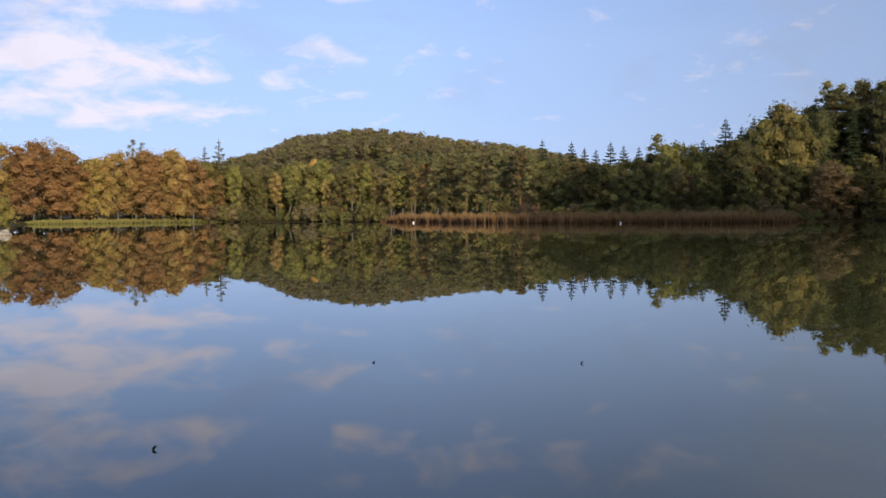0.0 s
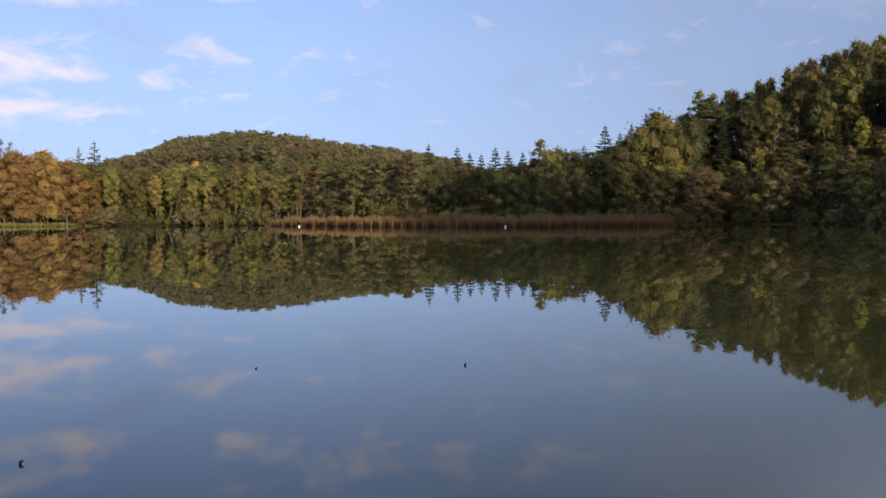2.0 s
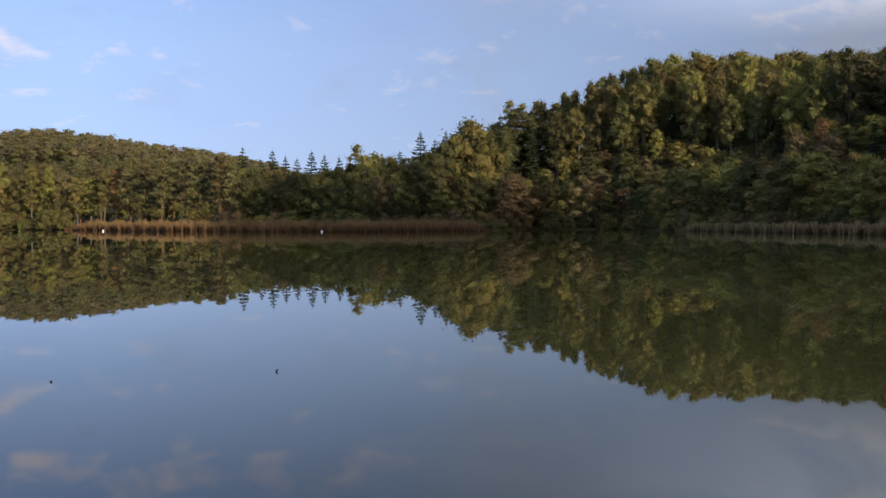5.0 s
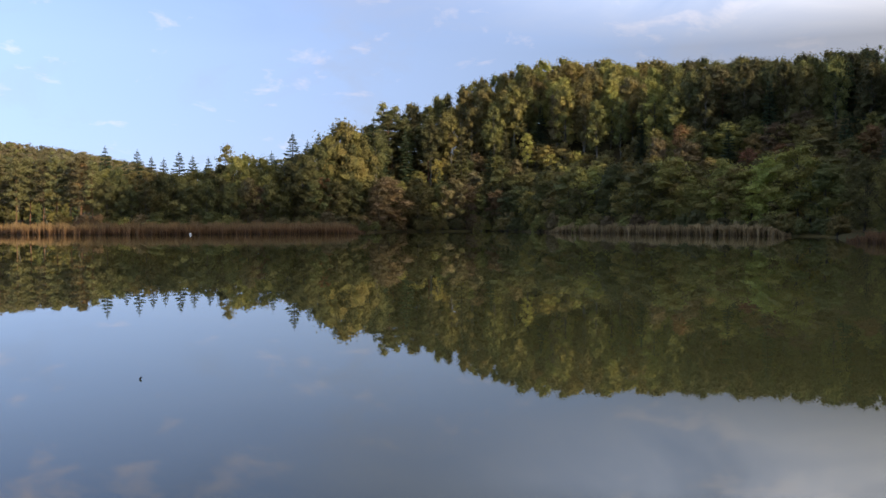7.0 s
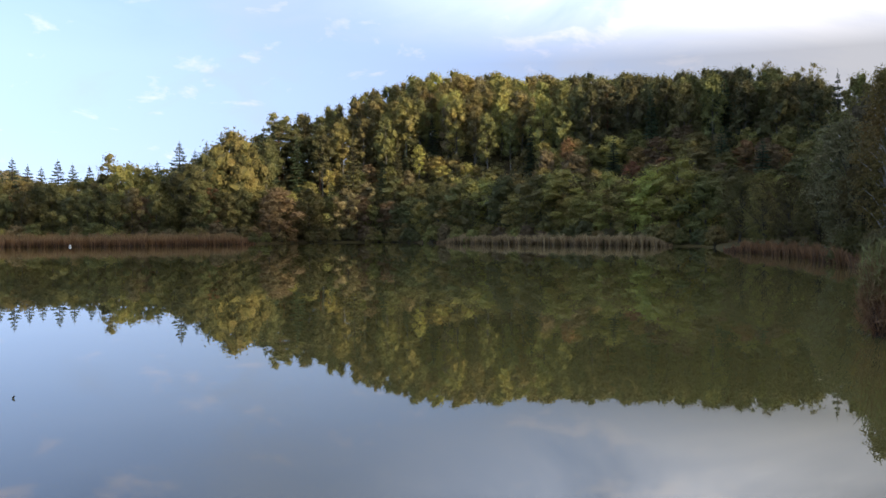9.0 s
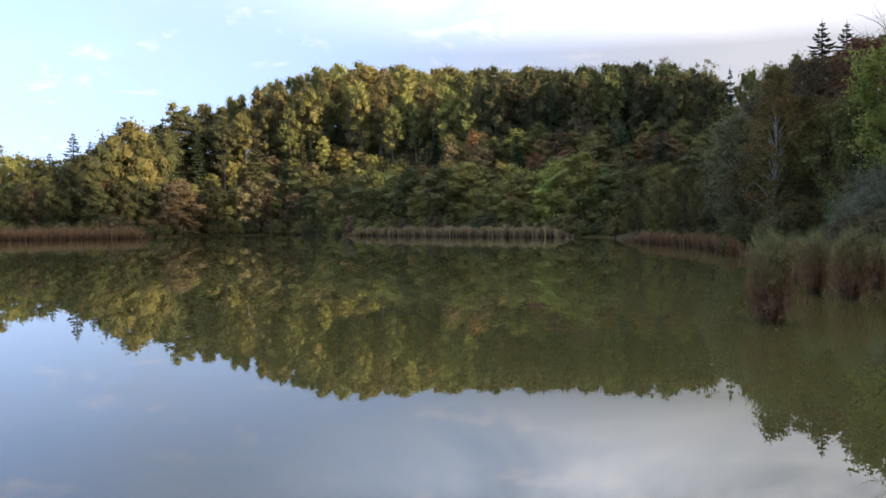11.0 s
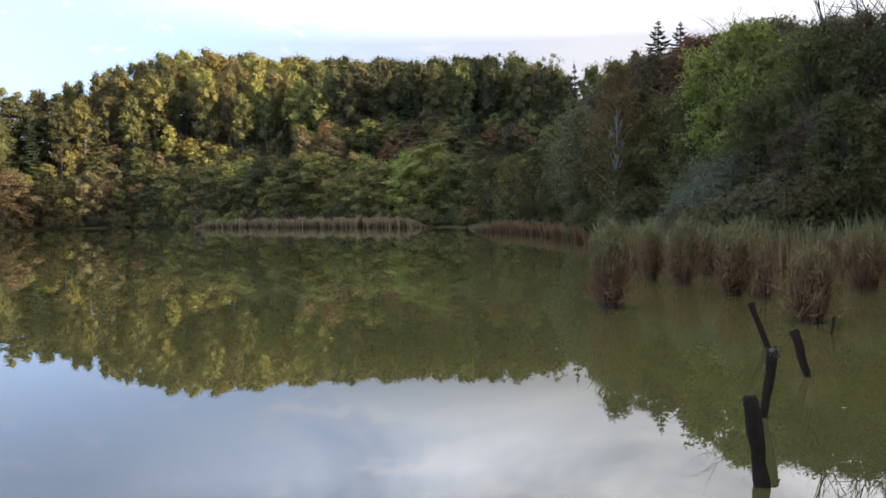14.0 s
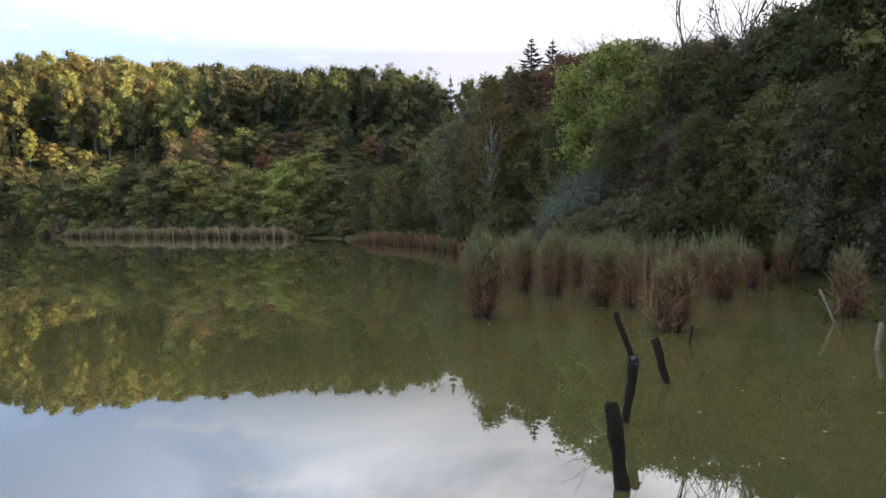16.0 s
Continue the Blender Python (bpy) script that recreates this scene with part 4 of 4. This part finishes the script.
near_tree("birch", "lime", 59.2, 60, 9.1, words="tall white-stemmed birch")
near_tree("ash", "bright", 66.6, 50, 11.0, words="broad young ash")
near_tree("ash", "olive", 69.3, 55, 11.0, variant=1, words="broad ash")
for a, r, top, leaf in ((57.6, 72, 6.5, "dusty"), (60.8, 62, 7.4, "green"), (62.6, 60, 7.0, "olive"), (61.6, 74, 9.5, "brown"), (63.9, 72, 10.4, "rust"), (64.5, 52, 7.2, "green"), (58.2, 62, 4.2, "green"),
                        (70.9, 44, 10.6, "green"), (73.0, 46, 10.8, "brown"), (75.3, 42, 11.2, "deep"), (77.8, 42, 12.4, "green"), (80.5, 38, 14.0, "deep"), (83.5, 36, 17.0, "deep"), (87, 34, 17, "olive")):
    near_tree("thicket", leaf, a, r, top, variant=R.randrange(2), words="dense small tree")
for a, r, top, leaf in ((68.0, 44, 6.5, "green"), (70.5, 39, 5.4, "brown"), (72.6, 38, 6.6, "green"), (74.9, 37, 6.0, "olive"), (77.2, 36, 8.0, "olive"), (79.6, 33, 8.0, "dusty"), (82.3, 31, 10.0, "green"), (85.5, 29, 12.0, "deep"), (56.0, 78, 3.4, "green"), (54.5, 92, 3.4, "green"), (53.0, 104, 3.6, "olive"), (51.5, 116, 3.6, "green")):
    near_tree("thicket", leaf, a, r, top, variant=R.randrange(2), words="dense small tree")
for a, r, h in ((64.4, 42, 3.0), (65.8, 44, 4.4)):
    near_tree("willow", "sage", a, r, h=h, words="silvery willow bush")
for k in range(15):
    a = 57.5 + k * 2.0 + R.uniform(-0.4, 0.4)
    near_tree("bramble", R.choice(["green", "dusty", "brown", "green", "dusty"]), a, float(table(a, SHORE, 1)) + R.uniform(2, 4), h=R.uniform(1.8, 3.0), variant=R.randrange(2), words="tangled bramble bush")
for a, r, top, kind, leaf in ((57.4, 112, 7.0, "leafy", "green"), (58.8, 108, 8.0, "leafy", "dusty"), (60.2, 100, 8.6, "leafy", "green"), (61.4, 96, 9.2, "leafy", "brown"), (62.7, 94, 9.6, "leafy", "rust"),
                              (64.0, 92, 10.2, "leafy", "brown"), (65.2, 88, 10.4, "leafy", "olive"), (66.8, 84, 10.3, "leafy", "green"), (68.4, 80, 10.6, "leafy", "rust"), (70.0, 78, 10.7, "leafy", "brown"),
                              (71.6, 76, 11.0, "leafy", "dusty"), (73.4, 74, 11.0, "leafy", "green"), (75.4, 70, 11.4, "leafy", "brown"), (77.6, 68, 12.4, "leafy", "green"), (80.0, 66, 14.0, "leafy", "deep"), (82.5, 62, 15.0, "leafy", "deep")):
    tree(kind, leaf, a, r, top, where="above the bank", group="trees above the bank")
tree("spruce", "spruce", 62.0, 100, 11.6, wide=1.6, where="above the bank", group="spruces above the bank")
tree("spruce", "spruce", 63.3, 101, 11.4, wide=1.6, where="above the bank", group="spruces above the bank")
for a, top in ((56.9, 9.4), (57.6, 8.7), (58.3, 8.9), (59.6, 9.2), (60.5, 9.6)):
    tree("spruce" if a < 57 else "beech", "spruce" if a < 57 else "olive", a, 135, top, wide=0.8, where="above the bank")


def bare_tree(az, r, h, seed, spread, label, depth=5, bark=None):
    wood, _ = bare(np.random.default_rng(seed), h, spread, depth)
    x, y, z = spot(az, r)
    ob = new("bare_tree", wood.mesh("bare_tree", [bark or BARK], True))
    ob.matrix_basis = pose(x, y, z - 0.1, rz=R.uniform(0, 360))
    tagged(ob, label, "tree", "leafless trees on the bank")


for a, r, h in ((26.4, 232, 11.5), (26.9, 234, 10.5), (28.9, 236, 9.0), (31.4, 232, 7.0)):
    bare_tree(a, r, h, int(a * 10), 0.22, "dead pale tree standing among the hillside trees", 3, BARK_DEAD)
bare_tree(71.4, 46, 17.0, 4, 0.4, "leafless grey tree with fine forking twigs above the bank", 6)
bare_tree(73.6, 48, 18.5, 5, 0.36, "leafless grey tree with fine forking twigs above the bank", 6)
bare_tree(75.4, 49, 18.0, 8, 0.36, "leafless grey tree with fine forking twigs above the bank", 6)
bare_tree(65.6, 62, 15.6, 6, 0.32, "thin leafless tree with upright twigs above the bank", 6)
bare_tree(72.2, 38, 8.0, 7, 0.5, "leafless grey tree leaning among the bushes")

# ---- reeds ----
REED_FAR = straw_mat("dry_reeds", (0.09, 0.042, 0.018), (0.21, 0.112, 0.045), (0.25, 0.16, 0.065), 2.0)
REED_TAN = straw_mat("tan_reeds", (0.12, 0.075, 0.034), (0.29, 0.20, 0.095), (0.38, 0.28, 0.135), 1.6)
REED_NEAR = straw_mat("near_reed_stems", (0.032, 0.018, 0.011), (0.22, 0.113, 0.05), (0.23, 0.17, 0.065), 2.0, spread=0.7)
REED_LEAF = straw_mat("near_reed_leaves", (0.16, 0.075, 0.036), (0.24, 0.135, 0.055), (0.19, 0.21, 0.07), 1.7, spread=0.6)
MEADOW = straw_mat("meadow_grass", (0.10, 0.10, 0.025), (0.20, 0.19, 0.05), (0.28, 0.24, 0.08), 1.4)
MUD = plain_mat("root_mud", (0.012, 0.009, 0.006), (0.03, 0.022, 0.014), 8, 0.95)


def blades(geo, rng, x, y, z, h, width, lean=0.12, m=0):
    """Upright tapering blades, in two pieces each, leaning a little."""
    n = len(x)
    a = rng.uniform(0, 6.283, n)
    ux, uy = np.cos(a) * width / 2, np.sin(a) * width / 2
    lx, ly = rng.normal(size=n) * lean * h, rng.normal(size=n) * lean * h
    o = np.zeros(n)
    p0, p1, p2 = np.stack([x, y, z], 1), np.stack([x + lx * 0.35, y + ly * 0.35, z + h * 0.6], 1), np.stack([x + lx, y + ly, z + h], 1)
    u = np.stack([ux, uy, o], 1)
    v = np.stack([p0 - u, p0 + u, p1 + u * 0.9, p1 - u * 0.9, p2 + u * 0.25, p2 - u * 0.25], 1).reshape(-1, 3)
    b = np.arange(n)[:, None] * 6
    f = np.concatenate([b + [[0, 1, 2, 3]], b + [[3, 2, 4, 5]]])
    geo.add(v, f, m)


def reed_bed(name, az0, az1, depth, h, count, width, mat, label, ahead=1.0):
    rng = np.random.default_rng(int(az0 * 10) + 1000)
    a, s = rng.uniform(az0, az1, count), rng.uniform(0, 1, count) ** 1.6 * depth - ahead
    edge = 1.2 * np.sin(a * 9.0) + 0.8 * np.sin(a * 23.0)
    r = table(a, SHORE, 1) + np.where(s < 2, s + edge * 0.7, s)
    ends = np.clip(np.minimum(a - az0, az1 - a) / 1.2, 0.25, 1)
    hh = h * rng.uniform(0.78, 1.08, count) * ends * (0.93 + 0.1 * np.sin(a * 5.1) + 0.08 * np.sin(a * 14.0) + 0.06 * np.sin(a * 37.0)) * (1 + 0.02 * s)
    x, y = r * np.sin(np.radians(a)), r * np.cos(np.radians(a))
    z = np.minimum(ground_z(a, r), 1.0) - 0.05
    hh = hh - np.minimum(z, 0)
    geo = Geo()
    blades(geo, rng, x, y, z, hh, width)
    return tagged(new(name, geo.mesh(name, [mat])), label, "reeds", kind="stuff")


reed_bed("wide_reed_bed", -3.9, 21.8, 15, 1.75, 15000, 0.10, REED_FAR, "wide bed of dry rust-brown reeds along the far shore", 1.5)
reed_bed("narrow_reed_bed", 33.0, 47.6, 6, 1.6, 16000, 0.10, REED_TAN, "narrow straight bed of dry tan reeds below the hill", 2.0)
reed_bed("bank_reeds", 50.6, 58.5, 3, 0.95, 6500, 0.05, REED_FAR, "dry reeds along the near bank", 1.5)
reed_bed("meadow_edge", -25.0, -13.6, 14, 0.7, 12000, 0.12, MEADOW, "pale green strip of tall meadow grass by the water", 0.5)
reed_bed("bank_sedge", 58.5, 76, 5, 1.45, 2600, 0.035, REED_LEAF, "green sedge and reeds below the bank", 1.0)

EYE_END = eye_at(-56.2)


def reed_clump(az, r, h, w, count, seed):
    """One tussock of reeds standing in the water on its dark root mound."""
    rng, count, w = np.random.default_rng(seed), int(count * 1.8), w * 0.92
    root = new("reed_clump")
    x0, y0, _ = spot(az, r, EYE_END)
    root.matrix_basis = pose(x0, y0, 0)
    foot = w * 0.2
    a, q = rng.uniform(0, 6.283, count), np.sqrt(rng.uniform(0, 1, count))
    bx, by = np.cos(a) * q * foot, np.sin(a) * q * foot
    stems = Geo()
    hh = h * (0.45 + 0.5 * rng.uniform(0, 1, count) ** 0.8) * (1 - 0.25 * q ** 2)
    flare = w * 0.5 - foot
    lx, ly = np.cos(a) * q * flare + rng.normal(size=count) * 0.07, np.sin(a) * q * flare + rng.normal(size=count) * 0.07
    u = np.stack([np.sin(a) * 0.006, np.cos(a) * 0.006, a * 0], 1)
    p0, p2 = np.stack([bx, by, a * 0 - 0.1], 1), np.stack([bx + lx, by + ly, hh], 1)
    bend = rng.normal(size=(count, 3)) * np.array([0.09, 0.09, 0.0]) * w
    p1 = p0 * 0.45 + p2 * 0.55 - np.stack([lx, ly, a * 0], 1) * 0.22 + bend
    broken = rng.uniform(size=count) < 0.16
    p2[broken] = p1[broken] + np.stack([np.cos(a), np.sin(a), a * 0 - rng.uniform(0.0, 0.8, count)], 1)[broken] * 0.28
    v = np.stack([p0 - u, p0 + u, p1 + u, p1 - u, p2 + u * 0.4, p2 - u * 0.4], 1).reshape(-1, 3)
    b = np.arange(count)[:, None] * 6
    stems.add(v, np.concatenate([b + [[0, 1, 2, 3]], b + [[3, 2, 4, 5]]]))
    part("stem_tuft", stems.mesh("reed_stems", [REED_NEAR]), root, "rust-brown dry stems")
    leaves = Geo()
    n = count * 9
    k = rng.integers(0, count, n)
    t = np.where(rng.uniform(size=n) < 0.6, rng.uniform(0.6, 1.0, n), rng.uniform(0.3, 0.7, n))[:, None]
    p = p0[k] * (1 - t) + p2[k] * t
    d = np.stack([rng.normal(size=n) * 0.55 + lx[k] * 0.6, rng.normal(size=n) * 0.55 + ly[k] * 0.6, np.where(t[:, 0] > 0.55, 1.0, rng.uniform(-0.6, 1.0, n))], 1)
    d = unit(d) * np.where(t > 0.55, 1.0, 0.6)
    sprays(leaves, rng, p + d * 0.12, rng.normal(size=(n, 3)), 0.24, d * 5, 0.035)
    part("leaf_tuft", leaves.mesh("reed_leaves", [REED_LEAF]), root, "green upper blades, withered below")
    mound = Geo()
    rings = [(-0.3, 1.15), (0.0, 1.1), (0.09, 0.9), (0.16, 0.5), (0.18, 0.05)]
    vv = [[math.cos(j * 0.5236) * foot * s * rng.uniform(0.85, 1.15), math.sin(j * 0.5236) * foot * s * rng.uniform(0.85, 1.15), zz] for zz, s in rings for j in range(12)]
    ff = [[i * 12 + j, i * 12 + (j + 1) % 12, (i + 1) * 12 + (j + 1) % 12, (i + 1) * 12 + j] for i in range(4) for j in range(12)]
    mound.add(vv, ff)
    part("root_mound", mound.mesh("root_mound", [MUD], True), root, "dark muddy root mound")
    tagged(root, "tussock of rust and green reeds standing in the water", "reeds", "reed tussocks in the water")


for k, (a, r, h, w, n) in enumerate([(58.8, 19.0, 2.02, 0.85, 420), (63.2, 25.4, 2.0, 0.95, 330), (61.3, 27.0, 1.9, 0.8, 260), (66.1, 22.0, 1.85, 0.8, 300), (67.9, 21.3, 1.7, 0.5, 90),
                                     (70.45, 17.0, 1.5, 0.75, 300), (73.4, 24.0, 1.75, 1.0, 330), (76.9, 31.0, 1.8, 0.8, 160), (80.4, 20.0, 1.6, 0.62, 220), (64.7, 29.0, 1.7, 0.9, 200),
                                     (60.3, 33.0, 1.6, 0.7, 160), (67.1, 29.0, 1.9, 1.0, 220), (71.4, 28.5, 1.4, 0.8, 160), (75.0, 28.5, 1.3, 0.7, 140)]):
    reed_clump(a, r, h, w, n, 50 + k)

# ---- old posts in the water ----
DROPPINGS = plain_mat("pale_weathered_end", (0.02, 0.017, 0.013), (0.12, 0.112, 0.1), 30)
PALE_WOOD = plain_mat("pale_dry_wood", (0.13, 0.095, 0.055), (0.29, 0.22, 0.14), 18)


def post(az0, r, az1, top_el, dia, mat, label, seed, pale=False, thin=1.0):
    """A rotten pole from the lake bed, leaning, with a broken top."""
    rng = np.random.default_rng(seed)
    x0, y0, _ = spot(az0, r, EYE_END)
    x1, y1, _ = spot(az1, r, EYE_END)
    z1 = EYE_Z - r * math.tan(radians(-top_el))
    root = new("wooden_post")
    root.matrix_basis = pose(x0, y0, 0)
    shaft = Geo()
    t = np.linspace(-1.0, 1.0, 12)
    wig = rng.normal(size=(12, 2)) * dia * 0.05
    pts = np.stack([(x1 - x0) * t + wig[:, 0], (y1 - y0) * t + wig[:, 1], z1 * t], 1)
    tube(shaft, pts, dia / 2 * (1 + rng.normal(size=12) * 0.07) * np.interp(t, [0, 0.5, 1], [thin, thin, 1]), 8, cap=True)
    rough = shaft.v[0].reshape(12, 8, 3)
    rough += rng.normal(size=(1, 8, 3)) * dia * 0.05 + rng.normal(size=(12, 8, 3)) * dia * 0.035
    rough[-1, :, 2] += rng.uniform(-0.45, 0.25, 8) * dia
    me = shaft.mesh("post_shaft", [mat], True)
    part("shaft", me, root)
    tip = Geo()
    d = unit(np.array([x1 - x0, y1 - y0, z1]))
    tube(tip, [pts[-1] - d * 0.05, pts[-1] - d * 0.01, pts[-1] + d * 0.014], [dia * 0.5, dia * 0.46, dia * 0.26], 8, cap=True)
    tip.v[0] += rng.normal(size=tip.v[0].shape) * dia * 0.07
    part("broken_end", tip.mesh("post_end", [DROPPINGS if pale else mat], True), root, "pale weathered end" if pale else "rough broken end")
    tagged(root, label, "post", "old posts in the water")


post(67.35, 6.86, 66.75, -11.31, 0.125, WOOD, "thick rotten dark post leaning out of the water", 1)
post(67.6, 9.14, 68.15, -8.4, 0.115, WOOD, "leaning dark post with a pale weathered end", 2, True, 0.75)
post(67.95, 13.8, 67.0, -5.74, 0.085, WOOD, "thin dark pole leaning far over in the water", 3)
post(70.1, 11.5, 69.35, -7.23, 0.095, WOOD, "short dark post with a pale end and moss", 4, True)
post(71.45, 15.4, 71.6, -6.43, 0.05, WOOD, "small dark stub above the water", 5)
post(81.8, 15.3, 82.05, -5.92, 0.07, PALE_WOOD, "pale upright stake in shallow water", 6)

post(79.6, 19.0, 78.8, -4.1, 0.05, PALE_WOOD, "pale thin stick leaning out of the water", 7)

# ---- small things ----
STONE = plain_mat("pale_stone", (0.16, 0.145, 0.13), (0.38, 0.35, 0.32), 2.0)
BUOY = plain_mat("white_buoy", (0.72, 0.72, 0.7), (0.85, 0.85, 0.83), 3.0, 0.4)


def rock(az, r, size, seed):
    rng = np.random.default_rng(seed)
    bm = bmesh.new()
    bmesh.ops.create_icosphere(bm, subdivisions=2, radius=1.0)
    for v in bm.verts:
        v.co = Vector((v.co.x * 1.3, v.co.y, v.co.z * 0.7)) * (1 + 0.22 * noise.noise(v.co * 1.6 + Vector((seed, 0, 0)))) * size
    me = bpy.data.meshes.new("boulder")
    bm.to_mesh(me)
    bm.free()
    me.materials.append(STONE)
    x, y, z = spot(az, r)
    ob = new("boulder", me)
    ob.matrix_basis = pose(x, y, max(z, 0) + size * 0.25, rz=rng.uniform(0, 360))
    tagged(ob, "pale grey boulder at the water's edge", "stone", "boulders on the point")


for k, (a, r, s) in enumerate([(-25.5, 108.0, 0.38), (-25.75, 107.2, 0.45), (-26.1, 106.8, 0.5), (-25.6, 109.3, 0.4), (-26.5, 105.8, 0.5), (-27.1, 104.8, 0.6)]):
    rock(a, r, s, k)
tree("shrub", "lime", -26.05, 112, h=4.6, wide=0.95, where="on a stony point", group="bushes on the point")
tree("shrub", "green", -28.2, 111, h=4.8, where="on a stony point", group="bushes on the point")


def buoy(az, r):
    bm = bmesh.new()
    bmesh.ops.create_uvsphere(bm, u_segments=16, v_segments=10, radius=0.22)
    for v in bm.verts:
        v.co.z = v.co.z * (1.15 if v.co.z > 0 else 0.9)
    me = bpy.data.meshes.new("buoy_float")
    bm.to_mesh(me)
    bm.free()
    me.materials.append(BUOY)
    x, y, _ = spot(az, r)
    root = new("buoy")
    root.matrix_basis = pose(x, y, 0.12)
    part("float", me, root)
    ring = Geo()
    a = np.linspace(0, 2 * math.pi, 13)
    tube(ring, np.stack([np.cos(a) * 0.05, a * 0, np.sin(a) * 0.05 + 0.34], 1), np.full(13, 0.012), 4)
    part("ring", ring.mesh("buoy_ring", [BARK_DARK]), root, "dark metal ring")
    tagged(root, "small white round buoy floating before the reeds", "buoy", "white buoys")


buoy(-1.8, 205)
buoy(11.13, 172)


def snag(az, el, size, seed):
    """A bit of twig that breaks the water."""
    rng = np.random.default_rng(seed)
    r = EYE_Z / math.tan(radians(-el))
    x, y, _ = spot(az, r, eye_at(0))
    geo = Geo()
    tube(geo, [[0, 0, -0.06], [0.01, 0, size * 0.5], [0.02, 0.01, size]], [0.012, 0.012, 0.006], 5)
    tube(geo, [[0, 0, size * 0.35], [size * 0.5, 0.0, size * 0.45], [size * 0.9, 0.02, size * 0.75]], [0.009, 0.008, 0.004], 5)
    ob = new("twig", geo.mesh("twig", [BARK_DARK]))
    ob.matrix_basis = pose(x, y, 0, rz=rng.uniform(-30, 30))
    tagged(ob, "dark bit of twig sticking out of the water", "twig", "twigs in the water")


snag(-18.0, -13.9, 0.04, 1)
snag(8.63, -9.35, 0.035, 2)
snag(-4.5, -9.3, 0.02, 3)


FLOAT_LEAF = plain_mat("pale_dead_leaf", (0.30, 0.24, 0.14), (0.55, 0.50, 0.38), 30)


def floating_leaf(az, el, size, turn):
    """A curled dead leaf lying on the water."""
    r = EYE_Z / math.tan(radians(-el))
    x, y, _ = spot(az, r, EYE_END)
    geo = Geo()
    u = np.linspace(-1, 1, 6)
    wid = np.array([0.05, 0.6, 1.0, 0.9, 0.55, 0.04]) * size * 0.32
    v = np.concatenate([np.stack([u * size * 0.5, s * wid, 0.004 + 0.12 * size * u ** 2 + abs(s) * wid * 0.3], 1) for s in (-1, 0, 1)])
    f = [[k * 6 + i, k * 6 + i + 1, (k + 1) * 6 + i + 1, (k + 1) * 6 + i] for k in range(2) for i in range(5)]
    geo.add(v, f)
    ob = new("floating_leaf", geo.mesh("floating_leaf", [FLOAT_LEAF], True))
    ob.matrix_basis = pose(x, y, 0.001, rz=turn)
    tagged(ob, "pale dead leaf floating on the green water", "leaf", "leaves on the water")


for k, (a, el) in enumerate([(50.7, -6.5), (79.1, -12.3), (82.0, -11.0), (74.5, -10.2), (76.8, -14.0), (59.1, -6.4), (60.0, -6.0), (72.0, -11.6), (64.9, -9.0), (80.6, -9.1), (55.3, -8.6), (71.9, -6.4)]):
    floating_leaf(a, el, 0.05 + 0.012 * (k % 3), 47 * k)
